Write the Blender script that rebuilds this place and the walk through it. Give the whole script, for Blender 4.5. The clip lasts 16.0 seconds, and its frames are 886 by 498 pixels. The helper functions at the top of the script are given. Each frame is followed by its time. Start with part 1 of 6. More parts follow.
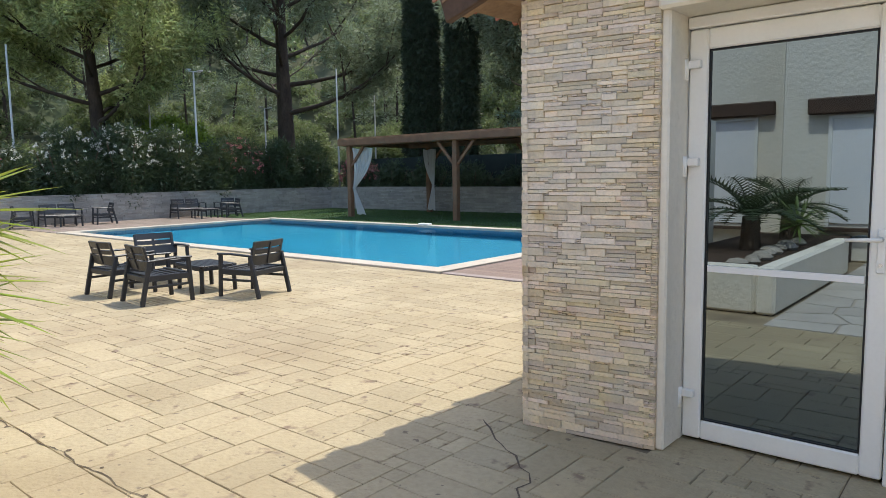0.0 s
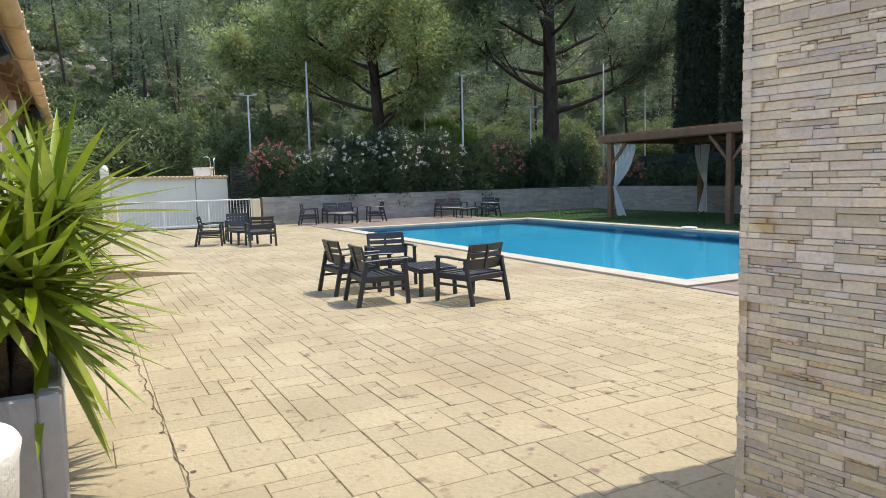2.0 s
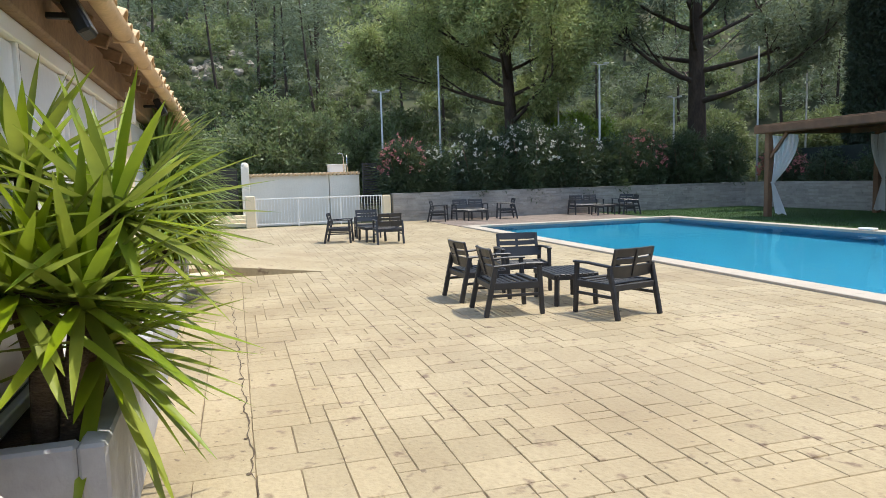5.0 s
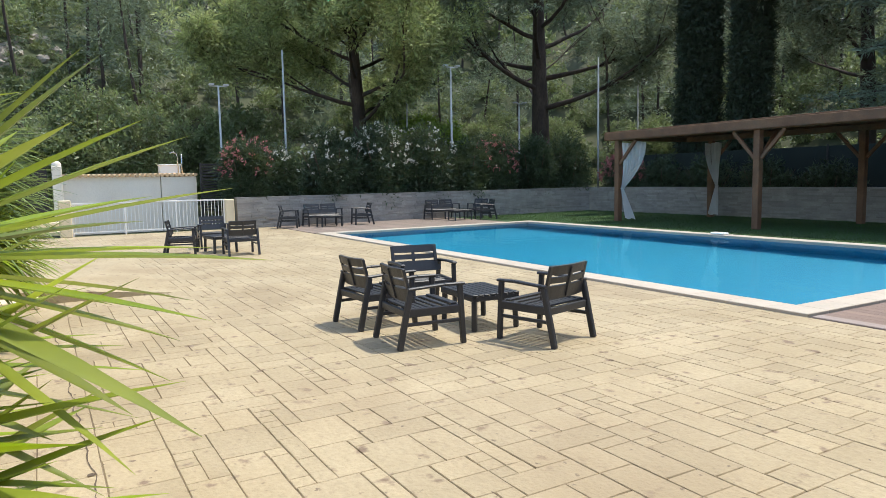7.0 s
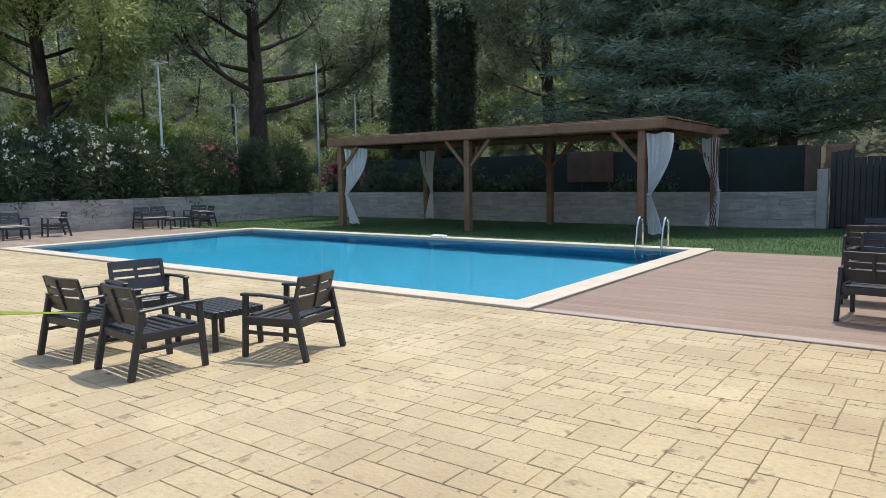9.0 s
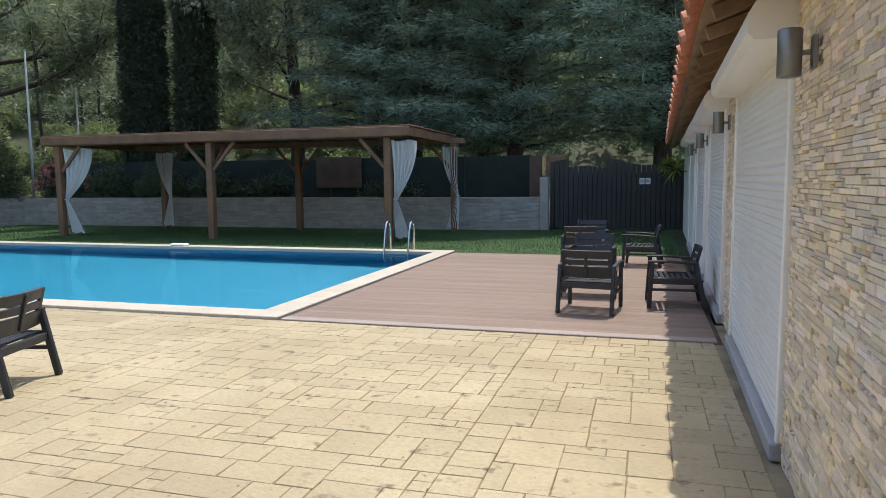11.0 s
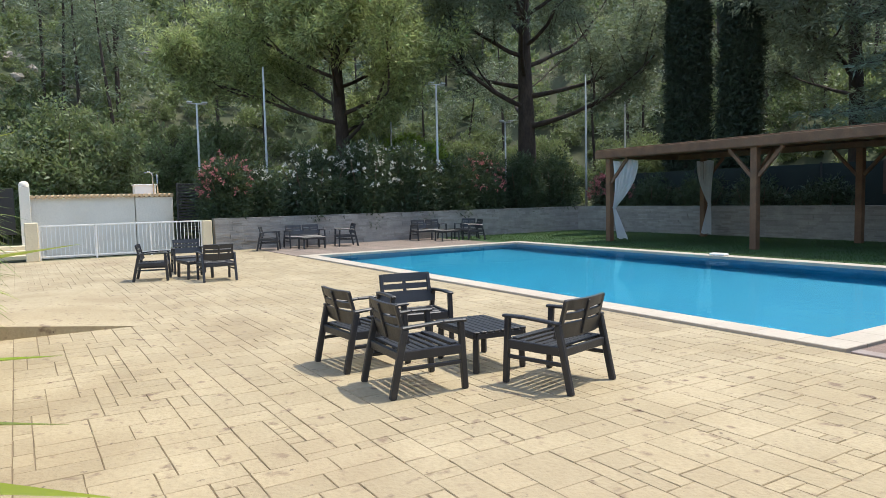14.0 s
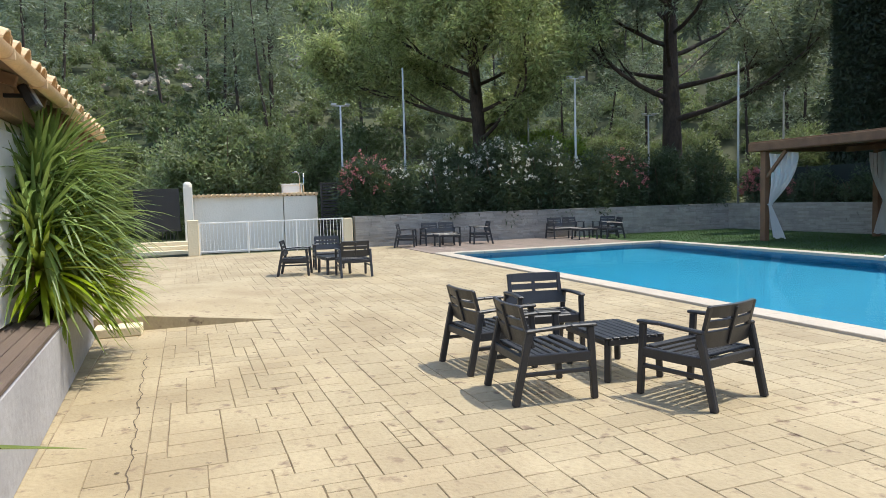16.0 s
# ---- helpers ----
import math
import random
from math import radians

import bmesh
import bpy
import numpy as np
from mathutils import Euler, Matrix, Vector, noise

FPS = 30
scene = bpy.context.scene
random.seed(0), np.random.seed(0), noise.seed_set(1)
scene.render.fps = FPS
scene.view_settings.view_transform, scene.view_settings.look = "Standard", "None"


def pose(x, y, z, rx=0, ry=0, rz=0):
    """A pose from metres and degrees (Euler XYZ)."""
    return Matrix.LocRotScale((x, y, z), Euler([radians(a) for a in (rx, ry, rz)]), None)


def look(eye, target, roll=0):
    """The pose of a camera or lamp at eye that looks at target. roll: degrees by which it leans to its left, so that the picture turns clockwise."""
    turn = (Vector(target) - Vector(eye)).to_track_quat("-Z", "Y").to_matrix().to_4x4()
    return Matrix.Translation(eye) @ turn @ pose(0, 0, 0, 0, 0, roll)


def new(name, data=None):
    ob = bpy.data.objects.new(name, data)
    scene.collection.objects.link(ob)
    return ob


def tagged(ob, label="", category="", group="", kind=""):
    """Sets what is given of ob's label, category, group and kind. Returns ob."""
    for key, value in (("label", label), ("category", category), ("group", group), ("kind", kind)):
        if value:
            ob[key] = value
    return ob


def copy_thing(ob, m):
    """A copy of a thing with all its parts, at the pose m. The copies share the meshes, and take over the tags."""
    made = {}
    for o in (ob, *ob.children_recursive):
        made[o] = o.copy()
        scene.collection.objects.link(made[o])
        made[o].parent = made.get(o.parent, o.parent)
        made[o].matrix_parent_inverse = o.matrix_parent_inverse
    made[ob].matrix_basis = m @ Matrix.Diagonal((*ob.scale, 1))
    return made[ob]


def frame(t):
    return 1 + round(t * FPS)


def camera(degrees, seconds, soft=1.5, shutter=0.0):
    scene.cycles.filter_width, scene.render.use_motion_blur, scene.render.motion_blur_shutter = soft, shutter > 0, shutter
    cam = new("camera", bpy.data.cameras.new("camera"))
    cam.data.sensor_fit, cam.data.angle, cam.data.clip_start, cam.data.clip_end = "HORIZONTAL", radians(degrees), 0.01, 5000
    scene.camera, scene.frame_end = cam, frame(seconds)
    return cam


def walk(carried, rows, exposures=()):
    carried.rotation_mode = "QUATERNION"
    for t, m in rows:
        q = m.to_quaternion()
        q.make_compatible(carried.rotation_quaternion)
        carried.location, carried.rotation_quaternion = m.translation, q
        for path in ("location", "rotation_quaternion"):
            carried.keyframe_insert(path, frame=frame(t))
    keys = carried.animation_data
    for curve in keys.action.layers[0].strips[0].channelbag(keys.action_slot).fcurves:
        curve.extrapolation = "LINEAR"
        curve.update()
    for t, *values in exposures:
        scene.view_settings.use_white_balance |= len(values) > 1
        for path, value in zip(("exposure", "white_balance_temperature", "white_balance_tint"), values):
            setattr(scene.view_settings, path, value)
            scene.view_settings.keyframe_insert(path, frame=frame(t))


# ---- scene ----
cam = camera(65.3, 16.0, 0.6)
PATH = [
    (0, (0.008, 0.19, 1.499), (-1.275, 1.709, 1.285), -0.9),
    (0.5, (-0.092, 0.507, 1.498), (-1.242, 2.129, 1.283), -0.8),
    (1, (-0.212, 0.79, 1.521), (-1.508, 2.297, 1.3), -1.0),
    (1.5, (-0.271, 1.021, 1.526), (-1.825, 2.262, 1.312), -1.2),
    (2, (-0.352, 1.263, 1.465), (-2.12, 2.177, 1.266), -1.4),
    (2.5, (-0.445, 1.496, 1.465), (-2.347, 2.084, 1.274), -1.7),
    (3, (-0.485, 1.682, 1.446), (-2.405, 2.212, 1.261), -1.8),
    (3.5, (-0.467, 1.802, 1.437), (-2.388, 2.329, 1.255), -1.7),
    (3.7, (-0.47, 1.826, 1.437), (-2.391, 2.35, 1.254), -1.7),
    (5.8, (-1.841, 1.488, 1.453), (-3.733, 2.105, 1.254), -1.3),
    (6, (-1.966, 1.51, 1.449), (-3.854, 2.141, 1.254), -1.2),
    (6.5, (-2.291, 1.438, 1.459), (-4.141, 2.172, 1.26), -1.2),
    (7, (-2.631, 1.422, 1.476), (-4.35, 2.423, 1.274), -1.1),
    (7.5, (-2.862, 1.368, 1.487), (-4.5, 2.498, 1.287), -1.1),
    (8, (-2.918, 1.317, 1.494), (-4.504, 2.519, 1.296), -1.1),
    (8.5, (-2.929, 1.335, 1.498), (-4.348, 2.729, 1.298), -1.1),
    (9, (-2.908, 1.346, 1.503), (-4.097, 2.941, 1.301), -0.9),
    (9.5, (-2.895, 1.352, 1.507), (-3.821, 3.114, 1.303), -0.8),
    (10, (-2.875, 1.348, 1.512), (-3.523, 3.229, 1.307), -0.5),
    (10.2, (-2.868, 1.355, 1.504), (-3.421, 3.266, 1.301), -0.5),
    (12.3, (-3.166, 1.717, 1.498), (-3.85, 3.588, 1.331), -0.6),
    (12.5, (-3.223, 1.741, 1.506), (-4.053, 3.553, 1.34), -0.6),
    (13, (-3.289, 1.763, 1.502), (-4.456, 3.38, 1.342), -0.9),
    (13.5, (-3.341, 1.746, 1.493), (-4.801, 3.104, 1.339), -1.1),
    (14, (-3.37, 1.721, 1.5), (-5.068, 2.767, 1.351), -1.3),
    (14.5, (-3.383, 1.688, 1.496), (-5.251, 2.389, 1.356), -1.4),
    (15, (-3.372, 1.682, 1.493), (-5.286, 2.246, 1.357), -1.5),
    (15.5, (-3.398, 1.745, 1.481), (-5.307, 2.324, 1.342), -1.5),
    (16, (-3.55, 1.921, 1.484), (-5.422, 2.61, 1.339), -1.6),
]
walk(cam, [(t, look(eye, target, roll)) for t, eye, target, roll in PATH])

# ---- light ----
SUN_ELEV, SUN_AZ = 67.0, 3.0         # degrees above the horizon; east of +y
world = bpy.data.worlds.new("world")
scene.world = world
world.use_nodes = True
wn = world.node_tree
sky = wn.nodes.new("ShaderNodeTexSky")
sky.sky_type, sky.sun_disc = "NISHITA", False
sky.sun_elevation, sky.sun_rotation = radians(SUN_ELEV), radians(SUN_AZ)
sky.air_density, sky.dust_density = 1.2, 1.5
wn.nodes["Background"].inputs["Strength"].default_value = 0.15
wn.links.new(sky.outputs["Color"], wn.nodes["Background"].inputs["Color"])
sun_data = bpy.data.lights.new("sun", "SUN")
sun_data.energy, sun_data.angle, sun_data.color = 2.0, radians(0.53), (1.0, 0.955, 0.84)
sun = new("sun", sun_data)
sd = Vector((math.sin(radians(SUN_AZ)) * math.cos(radians(SUN_ELEV)), math.cos(radians(SUN_AZ)) * math.cos(radians(SUN_ELEV)), math.sin(radians(SUN_ELEV))))
sun.matrix_world = look(sd * 60, (0, 0, 0))
scene.view_settings.exposure = 1.05


# ---- materials ----
def mat(name, a, b=None, rough=0.7, metal=0.0, big=1.2, fine=40.0, mix_fine=0.25, bump=0.15, bump_scale=None, island=0.0, obj_random=0.0,
        stretch=(1, 1, 1), spots=None, spot_scale=6.0, spot_size=0.62, translucent=0.0, spec=0.5, world_space=False, hue=0.0, specks=None, stains=None):
    """A surface whose colour wanders from a to b at two scales, with fine relief, optional stains and piece-to-piece variation."""
    m = bpy.data.materials.new(name)
    m.use_nodes = True
    nt = m.node_tree
    n, l = nt.nodes, nt.links
    bsdf = n["Principled BSDF"]
    b = b or tuple(min(1, c * 0.78) for c in a)
    if world_space:
        src = n.new("ShaderNodeNewGeometry").outputs["Position"]
    else:
        src = n.new("ShaderNodeTexCoord").outputs["Object"]
    mp = n.new("ShaderNodeMapping")
    mp.inputs["Scale"].default_value = stretch
    l.new(src, mp.inputs["Vector"])

    def noise_node(scale, detail=5.0):
        t = n.new("ShaderNodeTexNoise")
        t.inputs["Scale"].default_value, t.inputs["Detail"].default_value = scale, detail
        l.new(mp.outputs["Vector"], t.inputs["Vector"])
        return t.outputs["Fac"]

    def ramp(fac, lo, hi):
        r = n.new("ShaderNodeMapRange")
        r.inputs["From Min"].default_value, r.inputs["From Max"].default_value = lo, hi
        l.new(fac, r.inputs["Value"])
        return r.outputs["Result"]

    def mixer(fac, c1, c2, mode="MIX"):
        x = n.new("ShaderNodeMix")
        x.data_type, x.blend_type = "RGBA", mode
        if isinstance(fac, float):
            x.inputs["Factor"].default_value = fac
        else:
            l.new(fac, x.inputs["Factor"])
        for sock, c in ((x.inputs[6], c1), (x.inputs[7], c2)):
            if isinstance(c, tuple):
                sock.default_value = (*c, 1)
            else:
                l.new(c, sock)
        return x.outputs[2]

    big_f = noise_node(big)
    col = mixer(ramp(big_f, 0.32, 0.68), a, b)
    fine_f = noise_node(fine, 3.0)
    dark = tuple(c * 0.6 for c in b)
    fm = n.new("ShaderNodeMath")
    fm.operation = "MULTIPLY"
    fm.inputs[1].default_value = mix_fine
    l.new(ramp(fine_f, 0.4, 0.75), fm.inputs[0])
    col = mixer(fm.outputs[0], col, dark)
    if spots:
        col = mixer(ramp(noise_node(spot_scale, 8.0), spot_size, spot_size + 0.1), col, spots)
    if stains:
        f = n.new("ShaderNodeMath")
        f.operation = "MULTIPLY"
        f.inputs[1].default_value = 0.55
        l.new(ramp(noise_node(0.45, 9.0), 0.52, 0.68), f.inputs[0])
        col = mixer(f.outputs[0], col, stains)
    if specks:
        col = mixer(ramp(noise_node(15.0, 6.0), 0.66, 0.72), col, specks)
    rnd = None
    if island:
        rnd = n.new("ShaderNodeNewGeometry").outputs["Random Per Island"]
    elif obj_random:
        rnd = n.new("ShaderNodeObjectInfo").outputs["Random"]
    if rnd is not None:
        hs = n.new("ShaderNodeHueSaturation")
        amount = island or obj_random
        r = n.new("ShaderNodeMapRange")
        r.inputs["To Min"].default_value, r.inputs["To Max"].default_value = 1 - amount, 1 + amount
        l.new(rnd, r.inputs["Value"])
        l.new(r.outputs["Result"], hs.inputs["Value"])
        if hue:
            w = n.new("ShaderNodeTexWhiteNoise")
            w.noise_dimensions = "1D"
            l.new(rnd, w.inputs["W"])
            h = n.new("ShaderNodeMapRange")
            h.inputs["To Min"].default_value, h.inputs["To Max"].default_value = 0.5 - hue, 0.5 + hue
            l.new(w.outputs["Value"], h.inputs["Value"])
            l.new(h.outputs["Result"], hs.inputs["Hue"])
            s = n.new("ShaderNodeMapRange")
            s.inputs["To Min"].default_value, s.inputs["To Max"].default_value = 1 - hue * 8, 1 + hue * 8
            l.new(w.outputs["Value"], s.inputs["Value"])
            l.new(s.outputs["Result"], hs.inputs["Saturation"])
        l.new(col, hs.inputs["Color"])
        col = hs.outputs["Color"]
    l.new(col, bsdf.inputs["Base Color"])
    bsdf.inputs["Roughness"].default_value, bsdf.inputs["Metallic"].default_value = rough, metal
    bsdf.inputs["Specular IOR Level"].default_value = spec
    if bump:
        bp = n.new("ShaderNodeBump")
        bp.inputs["Strength"].default_value, bp.inputs["Distance"].default_value = bump, 0.02
        l.new(noise_node(bump_scale or fine, 6.0), bp.inputs["Height"])
        l.new(bp.outputs["Normal"], bsdf.inputs["Normal"])
    if translucent:
        tr = n.new("ShaderNodeBsdfTranslucent")
        l.new(mixer(0.3, col, (0.36, 0.42, 0.12)), tr.inputs["Color"])
        ms = n.new("ShaderNodeMixShader")
        ms.inputs["Fac"].default_value = translucent
        l.new(bsdf.outputs["BSDF"], ms.inputs[1])
        l.new(tr.outputs["BSDF"], ms.inputs[2])
        l.new(ms.outputs["Shader"], n["Material Output"].inputs["Surface"])
    return m


M_TILE = mat("stamped_concrete", (0.445, 0.362, 0.225), (0.36, 0.284, 0.165), rough=0.75, big=0.9, fine=26, mix_fine=0.30, bump=0.4, bump_scale=34, island=0.07, world_space=True, spots=(0.20, 0.14, 0.09), spot_scale=6.5, spot_size=0.61, specks=(0.17, 0.125, 0.08), stains=(0.31, 0.235, 0.14))
M_TILE_P = mat("stamped_concrete_piece", (0.445, 0.362, 0.225), (0.36, 0.284, 0.165), rough=0.75, big=0.9, fine=26, mix_fine=0.30, bump=0.4, bump_scale=34, obj_random=0.07, world_space=True, spots=(0.20, 0.14, 0.09), spot_scale=6.5, spot_size=0.61, specks=(0.17, 0.125, 0.08), stains=(0.31, 0.235, 0.14))
M_JOINT = mat("joint_concrete", (0.15, 0.11, 0.07), (0.32, 0.25, 0.155), rough=0.9, big=2.5, fine=30, world_space=True)
M_CRACK = mat("crack_dirt", (0.12, 0.088, 0.058), rough=0.95, world_space=True)
M_STONE = mat("ledger_stone", (0.80, 0.67, 0.50), (0.66, 0.58, 0.49), rough=0.8, big=5, fine=60, mix_fine=0.3, bump=0.5, bump_scale=45, obj_random=0.22, hue=0.016, world_space=True, spots=(0.58, 0.42, 0.26), spot_scale=6, spot_size=0.64)
M_STONE_J = mat("ledger_stone_rest", (0.80, 0.63, 0.42), (0.66, 0.57, 0.46), rough=0.8, big=5, fine=60, mix_fine=0.3, bump=0.5, bump_scale=45, island=0.22, hue=0.016, world_space=True, spots=(0.58, 0.42, 0.26), spot_scale=6, spot_size=0.64)
# greyish ledger stone, darkened so the colour carries the far walls' shade
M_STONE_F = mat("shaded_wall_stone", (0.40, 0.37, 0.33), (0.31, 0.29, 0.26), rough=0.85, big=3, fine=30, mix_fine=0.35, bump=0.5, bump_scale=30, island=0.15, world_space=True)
M_MORTAR = mat("stone_backing", (0.42, 0.36, 0.28), rough=0.95)
M_RENDER = mat("white_render", (0.84, 0.78, 0.67), (0.76, 0.70, 0.59), rough=0.85, big=0.8, fine=25, mix_fine=0.12, bump=0.5, bump_scale=18, world_space=True)
M_CREAM = mat("cream_render", (0.76, 0.66, 0.46), (0.68, 0.57, 0.38), rough=0.85, big=0.8, fine=25, mix_fine=0.15, bump=0.4, bump_scale=20, world_space=True)
M_GREYREND = mat("grey_planter_render", (0.43, 0.42, 0.42), (0.34, 0.33, 0.33), rough=0.85, big=1.5, fine=14, mix_fine=0.25, bump=0.4, bump_scale=16, world_space=True)
M_WHITEP = mat("white_pvc", (0.88, 0.86, 0.81), (0.84, 0.82, 0.77), rough=0.35, big=1.0, fine=60, mix_fine=0.06, bump=0.03)
M_POT = mat("pot_concrete", (0.80, 0.78, 0.73), (0.68, 0.65, 0.58), rough=0.85, big=3, fine=30, mix_fine=0.25, bump=0.4)
M_SOIL = mat("soil", (0.10, 0.06, 0.035), (0.05, 0.03, 0.02), rough=1.0, big=8, fine=50, bump=1.0)
M_SHUT = mat("shutter_slats", (0.74, 0.73, 0.69), (0.69, 0.68, 0.63), rough=0.45, big=0.8, fine=50, mix_fine=0.10, bump=0.05)
M_CHAIR = mat("anthracite_resin", (0.035, 0.036, 0.040), (0.024, 0.025, 0.028), rough=0.42, big=3, fine=90, mix_fine=0.3, bump=0.12)
M_COPING = mat("pool_coping", (0.52, 0.455, 0.365), (0.45, 0.39, 0.31), rough=0.7, big=1.5, fine=25, mix_fine=0.2, bump=0.2, world_space=True)
M_LINER = mat("pool_liner", (0.0003, 0.185, 0.315), (0.0003, 0.17, 0.295), rough=0.5, big=0.5, fine=6, mix_fine=0.05, bump=0.02, world_space=True)
M_DECK = mat("brown_composite", (0.245, 0.17, 0.13), (0.20, 0.135, 0.105), rough=0.7, big=2.5, fine=35, mix_fine=0.25, bump=0.2, obj_random=0.10, stretch=(0.35, 3, 1), world_space=True)
M_DECK_W = mat("grey_brown_paving", (0.27, 0.21, 0.17), (0.21, 0.165, 0.13), rough=0.8, big=1.5, fine=30, mix_fine=0.3, bump=0.2, obj_random=0.12, world_space=True)
M_DECK_E = mat("deck_edging", (0.36, 0.29, 0.25), rough=0.7, world_space=True)
M_LAWN = mat("lawn_base", (0.03, 0.085, 0.015), (0.02, 0.055, 0.01), rough=0.9, big=1.0, fine=60, mix_fine=0.4, bump=0.6, world_space=True)
M_BLADE = mat("grass_blades", (0.035, 0.10, 0.015), (0.02, 0.06, 0.01), rough=0.6, big=1.0, fine=9, bump=0, island=0.3, translucent=0.25, world_space=True)
M_WOOD = mat("pergola_timber", (0.23, 0.125, 0.065), (0.15, 0.08, 0.045), rough=0.75, big=3, fine=30, mix_fine=0.4, bump=0.35, stretch=(1, 1, 1))
M_WOODD = mat("dark_stained_wood", (0.10, 0.055, 0.032), (0.06, 0.035, 0.022), rough=0.7, big=3, fine=25, mix_fine=0.4, bump=0.3, world_space=True)
M_WOODR = mat("roof_rafter_wood", (0.32, 0.21, 0.125), (0.20, 0.125, 0.075), rough=0.75, big=3, fine=25, mix_fine=0.4, bump=0.3, world_space=True)
M_PLANK = mat("grey_brown_planks", (0.17, 0.12, 0.09), (0.11, 0.08, 0.06), rough=0.75, big=2, fine=40, mix_fine=0.35, bump=0.3, stretch=(0.3, 3, 1), world_space=True)
M_TERRA = mat("terracotta_tiles", (0.55, 0.23, 0.13), (0.42, 0.16, 0.09), rough=0.8, big=4, fine=40, mix_fine=0.25, bump=0.3, island=0.12, world_space=True)
M_TERRAC = mat("cream_roof_tiles", (0.72, 0.52, 0.30), (0.60, 0.42, 0.24), rough=0.8, big=4, fine=40, mix_fine=0.25, bump=0.3, island=0.1, world_space=True)
M_METAL = mat("stainless", (0.70, 0.70, 0.70), rough=0.18, metal=1.0, bump=0.0)
M_ALU = mat("brushed_grey_metal", (0.30, 0.29, 0.28), rough=0.4, metal=0.8, bump=0.02)
M_PIPE = mat("beige_pvc_pipe", (0.62, 0.50, 0.40), (0.56, 0.45, 0.36), rough=0.45, bump=0.03)
M_CLOTH = mat("white_voile", (0.82, 0.82, 0.82), (0.74, 0.75, 0.77), rough=0.9, big=3, fine=120, mix_fine=0.1, bump=0.2, translucent=0.35)
M_FENCE = mat("black_fence_slats", (0.022, 0.022, 0.022), (0.035, 0.032, 0.028), rough=0.7, bump=0.1)
M_SCREEN = mat("dark_green_screen", (0.012, 0.020, 0.016), (0.018, 0.028, 0.022), rough=0.9, big=2, fine=60, bump=0.3)
# black of rubber and fittings, also the darkness of the room behind the doors
M_BLACK = mat("black_rubber_and_unlit_inside", (0.012, 0.012, 0.013), rough=0.6)
M_POLE = mat("galvanised_pole", (0.62, 0.63, 0.63), (0.5, 0.51, 0.52), rough=0.5, bump=0.05)
M_BARK = mat("pine_bark", (0.085, 0.062, 0.048), (0.045, 0.033, 0.027), rough=0.95, big=4, fine=18, mix_fine=0.6, bump=1.0, bump_scale=9, stretch=(1, 1, 0.35))
M_BARKL = mat("yucca_bark", (0.20, 0.14, 0.09), (0.11, 0.075, 0.05), rough=0.95, big=8, fine=40, mix_fine=0.5, bump=0.9, stretch=(1, 1, 4))
M_NEEDLE = mat("pine_needles", (0.42, 0.47, 0.21), (0.29, 0.34, 0.15), rough=0.55, big=0.25, fine=2.0, mix_fine=0.2, bump=0, island=0.5, hue=0.012, translucent=0.42, world_space=True)
M_NEEDLED = mat("dark_needles", (0.21, 0.255, 0.18), (0.14, 0.175, 0.125), rough=0.55, big=0.3, fine=2.0, mix_fine=0.2, bump=0, island=0.5, translucent=0.4, world_space=True)
M_CEDAR = mat("cedar_foliage", (0.20, 0.28, 0.22), (0.14, 0.21, 0.165), rough=0.6, big=0.3, fine=2.0, mix_fine=0.2, bump=0, island=0.5, translucent=0.4, world_space=True)
M_CYP = mat("cypress_foliage", (0.030, 0.050, 0.028), (0.022, 0.040, 0.022), rough=0.6, big=0.5, fine=3.0, mix_fine=0.2, bump=0, island=0.3, translucent=0.1, world_space=True)
M_BUSH = mat("bush_leaves", (0.27, 0.315, 0.15), (0.11, 0.15, 0.075), rough=0.5, big=0.16, fine=1.0, mix_fine=0.25, bump=0, island=0.4, hue=0.02, translucent=0.42, world_space=True)
M_LIME = mat("light_leaves", (0.20, 0.30, 0.04), (0.13, 0.22, 0.03), rough=0.5, big=0.3, fine=1.5, mix_fine=0.2, bump=0, island=0.3, translucent=0.4, world_space=True)
M_OLE = mat("oleander_leaves", (0.052, 0.085, 0.042), (0.036, 0.062, 0.032), rough=0.5, big=0.5, fine=2.0, mix_fine=0.2, bump=0, island=0.4, translucent=0.25, world_space=True)
M_FLW = mat("white_blossom", (0.80, 0.78, 0.70), rough=0.7, bump=0, island=0.1, translucent=0.3)
M_FLP = mat("pink_blossom", (0.50, 0.13, 0.17), (0.60, 0.25, 0.25), rough=0.7, bump=0, island=0.25, translucent=0.3)
M_YUC = mat("yucca_leaf", (0.31, 0.37, 0.02), (0.15, 0.22, 0.015), rough=0.45, big=3.0, fine=14, mix_fine=0.2, bump=0.05, island=0.35, hue=0.012, translucent=0.35, world_space=True, stretch=(1, 1, 1))
M_DRAC = mat("dracaena_leaf", (0.24, 0.33, 0.09), (0.13, 0.21, 0.05), rough=0.45, big=3.0, fine=14, mix_fine=0.2, bump=0.05, island=0.25, translucent=0.3, world_space=True)
M_DEAD = mat("dry_leaf", (0.36, 0.27, 0.15), rough=0.8, island=0.2, world_space=True, bump=0)
M_HILL = mat("hillside_soil", (0.085, 0.085, 0.045), (0.04, 0.06, 0.022), rough=0.95, big=0.06, fine=0.8, mix_fine=0.5, bump=0.6, bump_scale=1.5, world_space=True, spots=(0.22, 0.20, 0.165), spot_scale=0.3, spot_size=0.68)
M_ROCK = mat("limestone_rock", (0.46, 0.41, 0.35), (0.30, 0.265, 0.22), rough=0.95, big=0.8, fine=5, mix_fine=0.4, bump=1.0, bump_scale=2, world_space=True)
